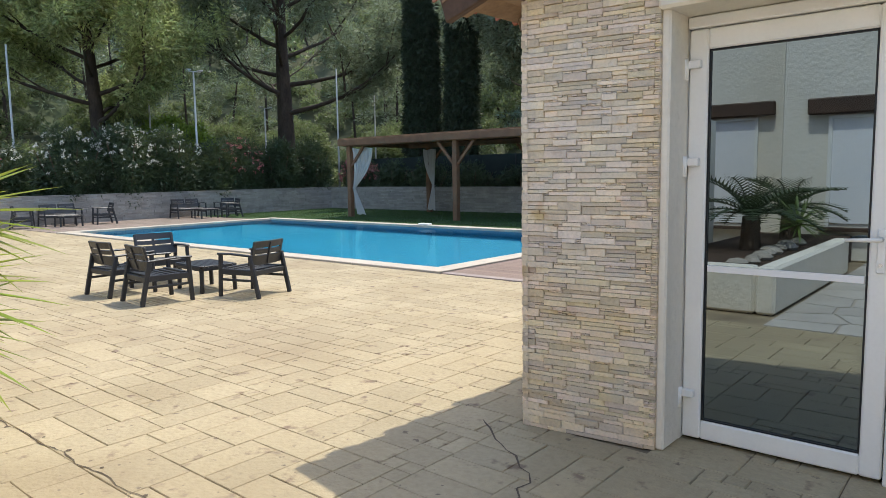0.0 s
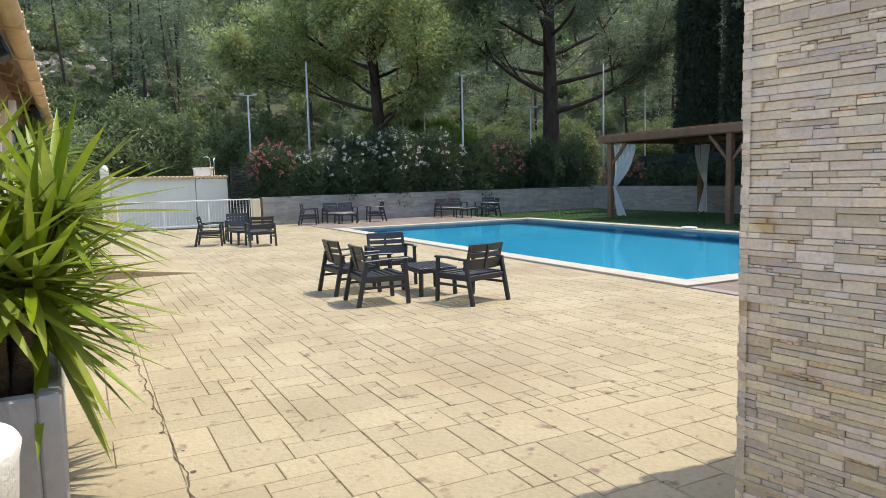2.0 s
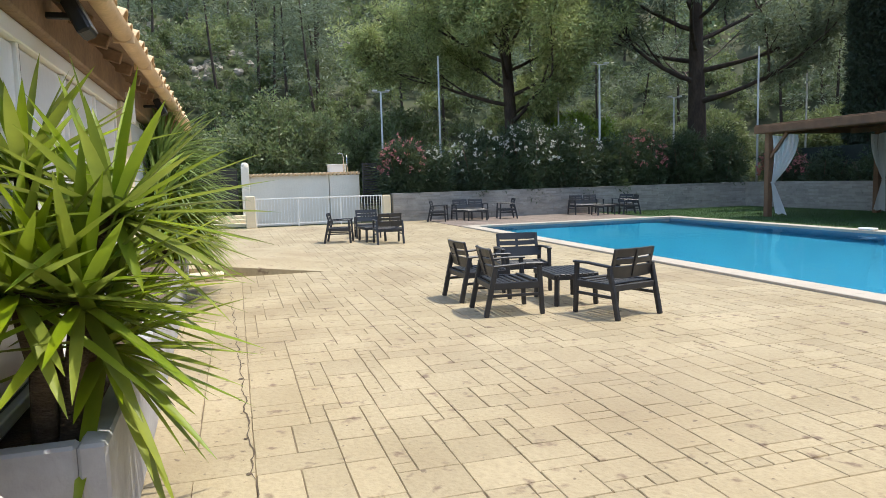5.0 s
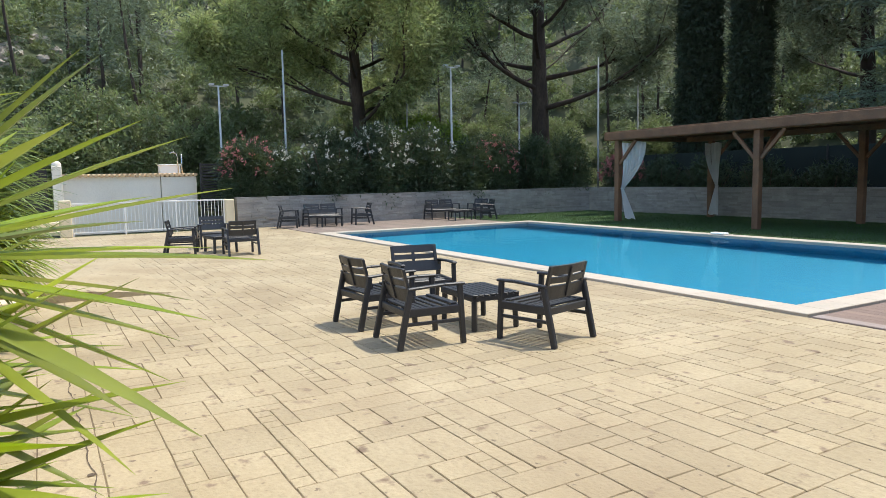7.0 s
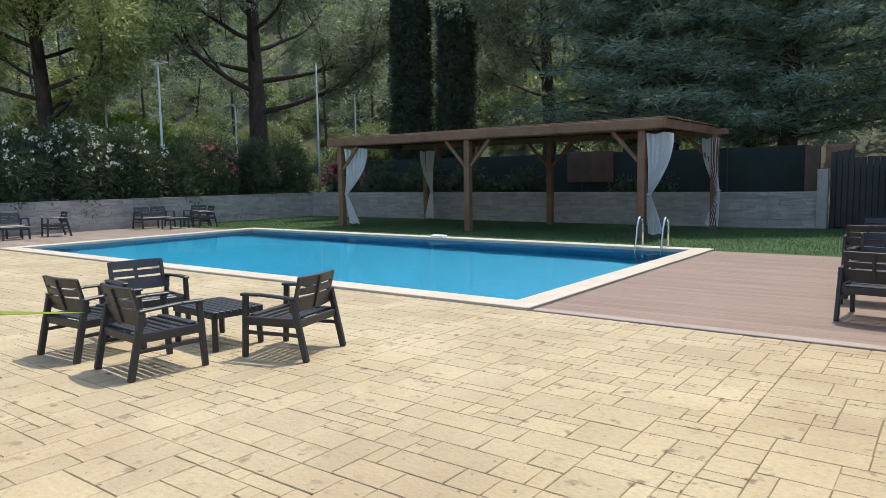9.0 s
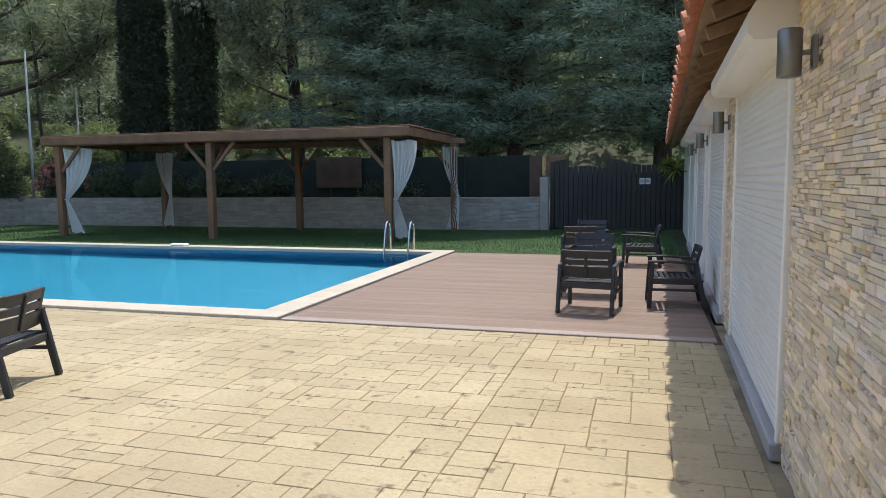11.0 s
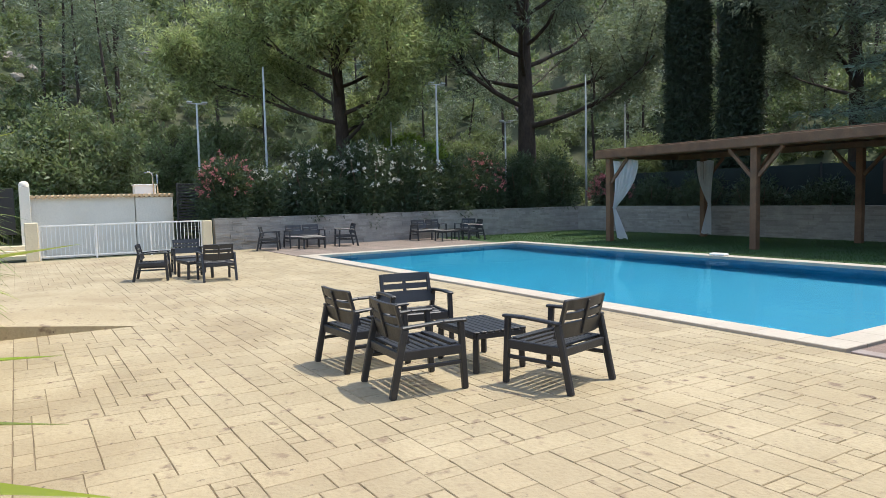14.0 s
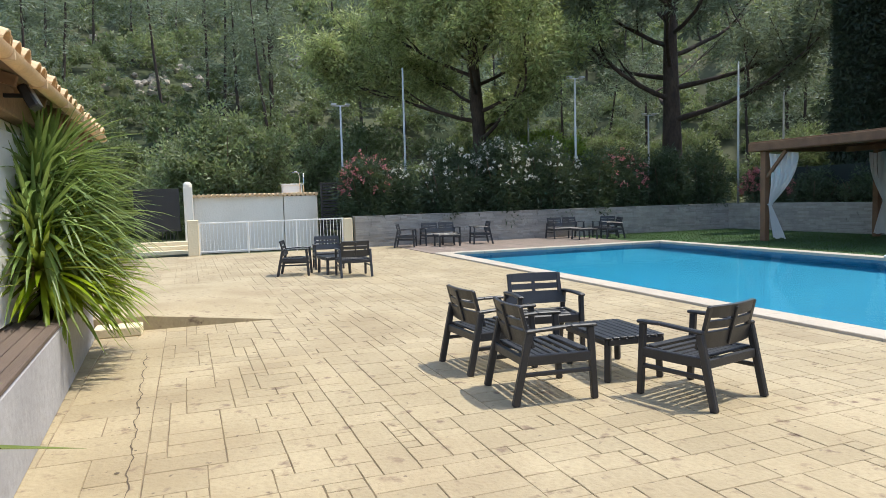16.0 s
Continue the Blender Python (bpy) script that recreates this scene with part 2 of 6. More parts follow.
M_FLAG = mat("flagstone", (0.50, 0.46, 0.40), (0.40, 0.36, 0.31), rough=0.85, big=1.5, fine=18, mix_fine=0.3, bump=0.4, obj_random=0.15, world_space=True)
M_SIGN = mat("sign_plate", (0.75, 0.76, 0.76), rough=0.5, bump=0)
M_INK = mat("dark_ink", (0.05, 0.05, 0.06), rough=0.6, bump=0)
M_BLIND = mat("frosted_panel", (0.88, 0.87, 0.86), (0.82, 0.81, 0.81), rough=0.22, big=0.8, fine=20, mix_fine=0.08, bump=0.04)


def glass_mat(name, tint, gloss, rough=0.01, bend=None):
    """Tinted glazing: a see-through tint under a Fresnel-weighted mirror."""
    m = bpy.data.materials.new(name)
    m.use_nodes = True
    nt = m.node_tree
    nt.nodes.remove(nt.nodes["Principled BSDF"])
    tr, gl, mx, fr = (nt.nodes.new(k) for k in ("ShaderNodeBsdfRefraction" if bend else "ShaderNodeBsdfTransparent", "ShaderNodeBsdfGlossy", "ShaderNodeMixShader", "ShaderNodeFresnel"))
    tr.inputs["Color"].default_value = (*tint, 1)
    if bend:
        tr.inputs["IOR"].default_value, tr.inputs["Roughness"].default_value = bend, 0.0
    gl.inputs["Roughness"].default_value = rough
    fr.inputs["IOR"].default_value = gloss
    for o, i in ((fr.outputs[0], mx.inputs[0]), (tr.outputs[0], mx.inputs[1]), (gl.outputs[0], mx.inputs[2]), (mx.outputs[0], nt.nodes["Material Output"].inputs[0])):
        nt.links.new(o, i)
    return m, nt, gl, fr


M_GLASS, gnt, ggl, gfr = glass_mat("tinted_glass", (0.07, 0.10, 0.13), 3.5)
ggl.inputs["Color"].default_value = (0.74, 0.90, 1.0, 1)
M_WATER, wnt, wgl, wfr = glass_mat("pool_water", (0.80, 0.97, 1.0), 1.035, 0.02, 1.33)
wt, wb, wm = wnt.nodes.new("ShaderNodeTexNoise"), wnt.nodes.new("ShaderNodeBump"), wnt.nodes.new("ShaderNodeNewGeometry")
wt.inputs["Scale"].default_value, wt.inputs["Detail"].default_value = 3.0, 3.0
wb.inputs["Strength"].default_value, wb.inputs["Distance"].default_value = 0.10, 0.05
wnt.links.new(wm.outputs["Position"], wt.inputs["Vector"])
wnt.links.new(wt.outputs["Fac"], wb.inputs["Height"])
wnt.links.new(wb.outputs["Normal"], wgl.inputs["Normal"])
wgl.inputs["Color"].default_value = (0.55, 0.80, 0.92, 1)
for nd in wnt.nodes:
    if nd.type == "BSDF_REFRACTION":
        wnt.links.new(wb.outputs["Normal"], nd.inputs["Normal"])


# ---- mesh tools ----
class Build:
    """Collects corners and faces of one mesh."""

    def __init__(self):
        self.v, self.f = [], []

    def add(self, verts, faces):
        k = len(self.v)
        self.v += [tuple(p) for p in verts]
        self.f += [tuple(i + k for i in f) for f in faces]
        return self

    def box(self, x0, x1, y0, y1, z0, z1, c=0.004, m=None):
        """A box with chamfered edges."""
        c = min(c, (x1 - x0) * 0.4, (y1 - y0) * 0.4, (z1 - z0) * 0.4)
        vs, ids = [], {}
        lim = ((x0, x1), (y0, y1), (z0, z1))
        for i in (0, 1):
            for j in (0, 1):
                for k in (0, 1):
                    for ax in range(3):
                        p = []
                        for a, s in enumerate((i, j, k)):
                            e = lim[a][s]
                            p.append(e if a == ax else e + (c if s == 0 else -c))
                        ids[i, j, k, ax] = len(vs)
                        vs.append(p)
        fs = []
        for ax in range(3):
            o = [a for a in range(3) if a != ax]
            for s in (0, 1):
                q = []
                for u, w in ((0, 0), (1, 0), (1, 1), (0, 1)):
                    key = [0, 0, 0]
                    key[ax], key[o[0]], key[o[1]] = s, u, w
                    q.append(ids[(*key, ax)])
                fs.append(q if (s == 1) == (ax != 1) else q[::-1])
        for ax in range(3):
            o = [a for a in range(3) if a != ax]
            for u in (0, 1):
                for w in (0, 1):
                    e = []
                    for s in (0, 1):
                        key = [0, 0, 0]
                        key[ax], key[o[0]], key[o[1]] = s, u, w
                        e.append((ids[(*key, o[0])], ids[(*key, o[1])]))
                    q = [e[0][0], e[1][0], e[1][1], e[0][1]]
                    fs.append(q if ((u == w) == (ax != 1)) else q[::-1])
        for key in ((i, j, k) for i in (0, 1) for j in (0, 1) for k in (0, 1)):
            t = [ids[(*key, a)] for a in range(3)]
            fs.append(t if sum(key) % 2 else t[::-1])
        if m is not None:
            vs = [m @ Vector(p) for p in vs]
        return self.add(vs, fs)

    def beam(self, a, b, w, h, c=0.004, up=(0, 0, 1)):
        """A bar of section w x h from a to b."""
        a, b = Vector(a), Vector(b)
        z = (b - a).normalized()
        x = z.cross(Vector(up))
        if x.length < 1e-4:
            x = Vector((1, 0, 0))
        x.normalize()
        y = x.cross(z).normalized()
        m = Matrix.Translation(a) @ Matrix((x, y, x.cross(y))).transposed().to_4x4()
        d = (b - a).length
        s = 1 if x.cross(y).dot(z) > 0 else -1
        return self.box(-w / 2, w / 2, -h / 2, h / 2, 0 if s > 0 else -d, d if s > 0 else 0, c, m)

    def tube(self, pts, radii, seg=10, caps=True):
        """A round tube through points; radii is one number or one a point."""
        pts = [Vector(p) for p in pts]
        if not isinstance(radii, (list, tuple)):
            radii = [radii] * len(pts)
        vs, fs = [], []
        ref = Vector((0.13, 0.97, 0.21))
        for i, p in enumerate(pts):
            d = (pts[min(i + 1, len(pts) - 1)] - pts[max(i - 1, 0)]).normalized()
            x = d.cross(ref)
            if x.length < 0.05:
                x = d.cross(Vector((1, 0, 0)))
            x.normalize()
            y = d.cross(x)
            for k in range(seg):
                a = 2 * math.pi * k / seg
                vs.append(p + (x * math.cos(a) + y * math.sin(a)) * radii[i])
        for i in range(len(pts) - 1):
            for k in range(seg):
                k2 = (k + 1) % seg
                fs.append((i * seg + k, i * seg + k2, (i + 1) * seg + k2, (i + 1) * seg + k))
        if caps:
            fs.append(tuple(range(seg))[::-1])
            fs.append(tuple((len(pts) - 1) * seg + k for k in range(seg)))
        return self.add(vs, fs)

    def lathe(self, prof, seg=32, at=(0, 0, 0)):
        """A turned shape from (radius, height) pairs."""
        vs, fs = [], []
        for r, z in prof:
            for k in range(seg):
                a = 2 * math.pi * k / seg
                vs.append((at[0] + r * math.cos(a), at[1] + r * math.sin(a), at[2] + z))
        for i in range(len(prof) - 1):
            for k in range(seg):
                k2 = (k + 1) % seg
                fs.append((i * seg + k, i * seg + k2, (i + 1) * seg + k2, (i + 1) * seg + k))
        return self.add(vs, fs)

    def mesh(self, name, material, smooth=False):
        me = bpy.data.meshes.new(name)
        me.from_pydata(self.v, [], self.f)
        me.materials.append(material)
        if smooth:
            me.polygons.foreach_set("use_smooth", [True] * len(me.polygons))
        me.update()
        return me


def part(name, b, material, parent=None, label="", smooth=False):
    """One mesh object, under a thing or a part when a parent is given."""
    ob = new(name, b.mesh(name, material, smooth))
    ob.parent = parent
    if label:
        tagged(ob, label)
    return ob


def empty(name, m, label, category, group="", kind=""):
    e = new(name)
    e.empty_display_size = 0.1
    e.matrix_basis = m
    return tagged(e, label, category, group, kind)


def structure(name, b, material, label, category="", smooth=False):
    return tagged(part(name, b, material, None, "", smooth), label, category or name.split("_")[0], "", "structure")


def array_mesh(name, verts, quads, material):
    """A mesh from numpy arrays of corners and faces of three or four corners."""
    me = bpy.data.meshes.new(name)
    nv, (nf, k) = len(verts), np.shape(quads)
    me.vertices.add(nv)
    me.vertices.foreach_set("co", np.asarray(verts, np.float32).ravel())
    me.loops.add(nf * k)
    me.loops.foreach_set("vertex_index", np.asarray(quads, np.int32).ravel())
    me.polygons.add(nf)
    me.polygons.foreach_set("loop_start", np.arange(0, nf * k, k, dtype=np.int32))
    me.materials.append(material)
    me.update(calc_edges=True)
    return me


rng = np.random.default_rng(7)


def unit(n, flat=1.0):
    d = rng.normal(size=(n, 3))
    d[:, 2] *= flat
    return d / np.linalg.norm(d, axis=1, keepdims=True)


def leaf_faces(base, way, length, width):
    """Pointed leaves: each stands on a foot as wide as given and runs along way to its tip."""
    n = len(base)
    side = np.cross(way, unit(n))
    side /= np.linalg.norm(side, axis=1, keepdims=True) + 1e-9
    L, W = np.broadcast_to(length, n)[:, None], np.broadcast_to(width, n)[:, None]
    v = np.stack([base + side * W / 2, base - side * W / 2, base + way * L], 1).reshape(-1, 3)
    return v, np.arange(n * 3).reshape(n, 3)


def clumps(centres, radii, per, length, width, out=0.7, flat=1.0):
    """Leaves round clump centres, pointing outwards."""
    n = len(centres)
    c = np.repeat(centres, per, 0)
    r = np.repeat(np.broadcast_to(radii, n), per)[:, None]
    d = unit(n * per, flat)
    pos = c + d * r * rng.random((n * per, 1)) ** 0.5
    way = d * out + unit(n * per) * (1 - out)
    way /= np.linalg.norm(way, axis=1, keepdims=True)
    return leaf_faces(pos, way, length * rng.uniform(0.7, 1.3, n * per), width)


def joined(sets):
    vs, fs, k = [], [], 0
    for v, f in sets:
        vs.append(v)
        fs.append(f + k)
        k += len(v)
    return np.concatenate(vs), np.concatenate(fs)


# ---- ground and hill ----
def hill_height(x, y):
    """Flat round the terrace, rising to a wooded ridge beyond the fences."""
    west, north = -x - 40.0, y - 34.0
    d = np.maximum(west, 0) * 0.50 + np.maximum(north, 0) * 0.42
    lump = 1.6 * np.sin(x * 0.11 + 1) * np.cos(y * 0.09) + 0.8 * np.sin(x * 0.27 + y * 0.21)
    far = np.minimum(d, 46 + 0.02 * d)
    return -0.12 + far + lump * np.clip(d / 4, 0, 1)


steps = np.concatenate([-np.geomspace(1200, 82, 10), np.arange(-80, 81, 2.5), np.geomspace(82, 1200, 10)])
gx, gy = np.meshgrid(steps, steps, indexing="ij")
nn = len(steps)
verts = np.stack([gx, gy, hill_height(gx, gy)], -1).reshape(-1, 3)
ii, jj = np.meshgrid(np.arange(nn - 1), np.arange(nn - 1), indexing="ij")
a = (ii * nn + jj).ravel()
POOL = (-20.78, -7.10, 8.46, 15.21)          # inner edge of the coping
cx, cy = verts[a].T[0] + 1.25, verts[a].T[1] + 1.25
keep = ~((cx > POOL[0] - 2.0) & (cx < POOL[1] + 2.0) & (cy > POOL[2] - 2.0) & (cy < POOL[3] + 2.0))
quads = np.stack([a, a + nn, a + nn + 1, a + 1], 1)[keep]
tagged(new("ground", array_mesh("ground", verts, quads, M_HILL)), "dry stony hillside soil rising behind the terrace", "ground", "", "structure")

# ---- terrace: bed of concrete with the joints showing ----
def slab(name, rects, z0, z1, material, label):
    b = Build()
    for x0, x1, y0, y1 in rects:
        b.box(x0, x1, y0, y1, z0, z1, 0.002)
    return structure(name, b, material, label)


TERRACE = slab("floor_terrace", [(-25.3, 5.0, -8.0, 8.10), (-2.2, 5.0, 8.10, 9.0)], -0.25, -0.008, M_JOINT, "yellow stamped concrete terrace with worn stone-pattern joints")
DECK = slab("floor_deck", [(-6.74, -2.2, 8.10, 15.3), (-25.3, -21.14, 8.10, 14.9)], -0.25, -0.012, M_WOODD, "brown composite decking beside the pool")
LAWN = slab("lawn", [(-6.74, -2.2, 15.3, 23.2), (-25.3, -6.74, 15.58, 23.2), (-25.3, -21.14, 14.9, 15.58)], -0.2, 0.0, M_LAWN, "green artificial lawn in tree shade")
blades = 45000
bx = np.stack([rng.uniform(-25.2, -2.3, blades), rng.uniform(15.4, 22.2, blades), np.zeros(blades)], 1)
ok = ~((bx[:, 0] > -21.14) & (bx[:, 0] < -6.74) & (bx[:, 1] < 15.6))
bx = bx[ok]
way = np.stack([rng.normal(0, .35, len(bx)), rng.normal(0, .35, len(bx)), np.ones(len(bx))], 1)
way /= np.linalg.norm(way, axis=1, keepdims=True)
lawn_blades = new("lawn_grass", array_mesh("lawn_grass", *leaf_faces(bx, way, rng.uniform(.025, .05, len(bx)), 0.012), M_BLADE))
tagged(lawn_blades, "short green grass blades", "grass", "", "stuff")

# ---- pool ----
px0, px1, py0, py1 = POOL
b = Build()
b.box(px0 - 0.2, px1 + 0.2, py0 - 0.2, py1 + 0.2, -1.7, -1.5, 0.01)
b.box(px0 - 0.2, px0, py0 - 0.2, py1 + 0.2, -1.5, -0.04, 0.003)
b.box(px1, px1 + 0.2, py0 - 0.2, py1 + 0.2, -1.5, -0.04, 0.003)
b.box(px0, px1, py0 - 0.2, py0, -1.5, -0.04, 0.003)
b.box(px0, px1, py1, py1 + 0.2, -1.5, -0.04, 0.003)
pool = structure("pool", b, M_LINER, "rectangular swimming pool with a bright blue liner", "pool")
b = Build()
b.add([(px0, py0, -0.03), (px1, py0, -0.03), (px1, py1, -0.03), (px0, py1, -0.03)], [(0, 1, 2, 3)])
water = structure("water", b, M_WATER, "clear blue pool water with small ripples", "water")
water.visible_shadow = False
coping = empty("trim_pool_coping", pose(0, 0, 0), "cream stone coping round the pool", "coping", "", "structure")


def coping_stone(x0, x1, y0, y1):
    part("coping_stone", Build().box(x0 + 0.001, x1 - 0.001, y0 + 0.001, y1 - 0.001, -0.05, 0.035, 0.006), M_COPING, coping)


ox0, ox1, oy0, oy1 = -21.125, -6.757, 8.114, 15.551
for k in range(29):
    w = (ox1 - ox0) / 29
    coping_stone(ox0 + k * w, ox0 + k * w + w, oy0, py0 + 0.03)
    coping_stone(ox0 + k * w, ox0 + k * w + w, py1 - 0.03, oy1)
for k in range(14):
    w = (py1 - py0 - 0.06) / 14
    coping_stone(ox0, px0 + 0.03, py0 + 0.03 + k * w, py0 + 0.03 + k * w + w)
    coping_stone(px1 - 0.03, ox1, py0 + 0.03 + k * w, py0 + 0.03 + k * w + w)

# ---- deck boards ----
y = 8.28
while y < 15.28:
    part("deck_board", Build().box(-6.72, -2.25, y + 0.0006, y + 0.1494, -0.012, 0.012, 0.0016), M_DECK, DECK)
    y += 0.15
part("deck_edging", Build().box(-6.72, -2.25, 8.12, 8.277, -0.012, 0.016, 0.006), M_DECK_E, DECK, "pale stone edging strip")
y = 8.12
while y < 14.85:
    part("deck_board", Build().box(-25.25, -21.15, y + 0.003, y + 0.147, -0.012, 0.012, 0.004), M_DECK_W, DECK)
    y += 0.15


# ---- stone clad walls at the far sides ----
def far_wall(name, x0, x1, y0, y1, h, label):
    """A low wall with a skin of long thin stones on its inner faces, and a flat cap."""
    w = structure(name, Build().box(x0, x1, y0, y1, -0.1, h - 0.03, 0.01), M_MORTAR, label, "wall")
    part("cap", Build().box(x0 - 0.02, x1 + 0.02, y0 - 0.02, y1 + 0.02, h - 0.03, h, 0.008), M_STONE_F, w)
    return w


def skin(parent, u0, u1, h, place, rows=0.062, lens=(0.18, 0.55)):
    """Thin stones as one mesh on a plane; place turns (along, up, out) into the world."""
    b, z = Build(), 0.0
    while z < h - 0.03:
        hh = min(rows * random.uniform(0.75, 1.25), h - 0.03 - z)
        u = u0
        while u < u1:
            ln = min(random.uniform(*lens), u1 - u)
            d = random.uniform(0.015, 0.05)
            p = [place(*q) for q in ((u, z, 0), (u + ln, z, 0), (u + ln, z + hh, 0), (u, z + hh, 0), (u + .003, z + .003, d), (u + ln - .003, z + .003, d), (u + ln - .003, z + hh - .003, d), (u + .003, z + hh - .003, d))]
            b.add(p, [(4, 5, 6, 7), (0, 1, 5, 4), (1, 2, 6, 5), (2, 3, 7, 6), (3, 0, 4, 7)])
            u += ln
        z += hh
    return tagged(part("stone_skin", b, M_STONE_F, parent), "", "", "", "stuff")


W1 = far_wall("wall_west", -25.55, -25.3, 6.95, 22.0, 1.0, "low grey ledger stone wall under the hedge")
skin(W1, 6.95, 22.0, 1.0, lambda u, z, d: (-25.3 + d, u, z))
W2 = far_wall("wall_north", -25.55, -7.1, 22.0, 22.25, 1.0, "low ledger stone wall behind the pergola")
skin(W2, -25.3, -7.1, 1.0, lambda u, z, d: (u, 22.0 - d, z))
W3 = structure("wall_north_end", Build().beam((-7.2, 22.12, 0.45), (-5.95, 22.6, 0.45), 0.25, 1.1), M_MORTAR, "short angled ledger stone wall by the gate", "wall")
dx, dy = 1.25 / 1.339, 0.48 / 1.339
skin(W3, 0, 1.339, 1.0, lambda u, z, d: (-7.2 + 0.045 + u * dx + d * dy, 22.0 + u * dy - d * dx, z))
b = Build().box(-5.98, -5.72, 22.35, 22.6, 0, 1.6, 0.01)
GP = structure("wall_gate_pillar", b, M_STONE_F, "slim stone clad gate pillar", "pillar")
# ---- gate and screens at the far end ----
gate = empty("gate", pose(-5.7, 22.6, 0), "dark stained wooden garden gate, closed", "gate")
x = 0.0
while x < 3.82:
    h = 2.05 + 0.12 * math.sin(x * 1.7) - (0.25 if 0.5 < x < 1.6 else 0)
    part("board", Build().box(x + 0.006, x + 0.135, 0.0, 0.035, 0.04, h, 0.006), M_FENCE, gate)
    x += 0.14
part("rail", Build().box(0, 3.88, 0.036, 0.09, 0.4, 0.5), M_FENCE, gate)
part("backing", Build().box(0, 3.88, 0.092, 0.105, 0.06, 1.7), M_FENCE, gate)
part("rail", Build().box(0, 3.88, 0.036, 0.09, 1.6, 1.7), M_FENCE, gate)
for k in (0, 1):
    s = empty("sign", pose(-3.02 + 0.17 * k, 22.588, 1.45), "small white printed notice on the dark gate", "sign", "notices on the gate")
    part("plate", Build().box(-0.07, 0.07, -0.006, 0.006, -0.09, 0.09, 0.002), M_SIGN, s)
    for j in range(4):
        part("text_bar", Build().box(-0.05, 0.05 - 0.02 * (j % 2), -0.009, -0.0065, 0.05 - j * 0.035, 0.062 - j * 0.035, 0.0005), M_INK, s)
b = Build().box(-6.35, -5.98, 22.7, 22.85, 0, 2.25, 0.01)
tagged(part("wood_panel", b, M_WOODD), "reddish brown slatted wooden panel behind the stone wall", "panel")
tagged(part("wooden_crate", Build().box(-5.85, -5.2, 22.72, 23.2, 1.62, 2.25, 0.02), M_WOOD), "orange brown wooden box above the gate pillar", "box")
tagged(part("crate_post", Build().box(-5.6, -5.4, 22.85, 23.05, 0, 1.62, 0.01), M_WOODD), "dark wooden post carrying the box", "post")
screen = structure("fence_north", Build().box(-25.5, -6.4, 23.55, 23.6, 0, 2.3, 0.004), M_SCREEN, "dark green mesh screen behind the stone wall", "fence")
for x0 in np.arange(-25.4, -6.4, 2.4):
    part("post", Build().tube([(x0, 23.52, 0), (x0, 23.52, 2.35)], 0.03, 8), M_FENCE, screen)
tagged(part("wooden_fence_panel", Build().box(-13.9, -12.2, 23.40, 23.44, 1.3, 2.35, 0.01), M_WOODD), "brown wooden fence panel on the screen", "fence panel")
# slatted black fence behind the west hedge
fence = empty("fence_west", pose(-26.9, 6.2, 0), "black horizontal slat fence along the hedge", "fence", "", "structure")
for y0 in np.arange(0.0, 15.9, 1.6):
    part("post", Build().box(-0.03, 0.03, y0 - 0.03, y0 + 0.03, 0, 2.15), M_FENCE, fence)
for k in range(17):
    for y0 in np.arange(0.0, 15.8, 1.6):
        part("slat", Build().box(-0.012, 0.012, y0 + 0.03, y0 + 1.57, 0.55 + k * 0.095, 0.615 + k * 0.095, 0.003), M_FENCE, fence)

# ---- west gate: rail, posts, shed ----
b = Build().box(-25.52, -25.08, 1.90, 2.22, 0, 1.06, 0.02)
tagged(part("rail_post", b, M_CREAM), "cream rendered square pier at the railing end", "pier", "railing piers")
b = Build().box(-25.44, -25.16, 6.56, 6.84, 0, 0.96, 0.02)
tagged(part("rail_post", b, M_CREAM), "cream rendered square pier at the railing end", "pier", "railing piers")
railing = empty("railing", pose(-25.3, 2.22, 0), "white painted metal railing with thin vertical bars", "railing")
part("top_rail", Build().box(-0.02, 0.02, 0, 4.34, 0.93, 0.97), M_WHITEP, railing)
part("bottom_rail", Build().box(-0.015, 0.015, 0, 4.34, 0.09, 0.12), M_WHITEP, railing)
for k in range(40):
    part("bar", Build().box(-0.008, 0.008, 0.09 + k * 0.1065, 0.106 + k * 0.1065, 0.12, 0.93, 0.002), M_WHITEP, railing)
for y0 in (0.0, 1.40, 2.85, 4.30):
    part("post", Build().box(-0.022, 0.022, y0, y0 + 0.04, 0, 0.97), M_WHITEP, railing)
shed = empty("shed", pose(-27.5, 2.0, 0), "low white rendered pool shed with a wavy tile edge", "shed")
part("wall", Build().box(-1.8, 0, 0.1, 3.0, -0.1, 1.75, 0.01), M_RENDER, shed)
part("wall", Build().box(-1.8, 0.05, 3.02, 4.15, -0.1, 1.72, 0.01), M_RENDER, shed)
part("roof", Build().box(-1.85, 0.02, 0.05, 4.2, 1.755, 1.79, 0.01), M_TERRAC, shed)
for k in range(27):
    y0 = 0.1 + k * 0.152
    part("roof_tile", Build().tube([(-1.8, y0 + 0.07, 1.8), (0.1, y0 + 0.07, 1.78)], 0.062, 8), M_TERRAC, shed)
pp = empty("gate_pier", pose(-27.5, 1.98, 0), "white rendered gate pier with a rounded top", "pier")
part("shaft", Build().box(-0.14, 0.14, -0.14, 0.14, 0, 2.1, 0.02), M_RENDER, pp)
part("cap", Build().lathe([(0.14, 2.1), (0.135, 2.17), (0.10, 2.23), (0.05, 2.255), (0, 2.26)], 16), M_RENDER, pp, "", True)
dg = empty("metal_gate", pose(-27.5, 0.35, 0), "dark metal gate panel at the top of the steps", "gate")
part("panel", Build().box(-0.02, 0.02, 0, 1.36, 0.75, 2.05), M_FENCE, dg)
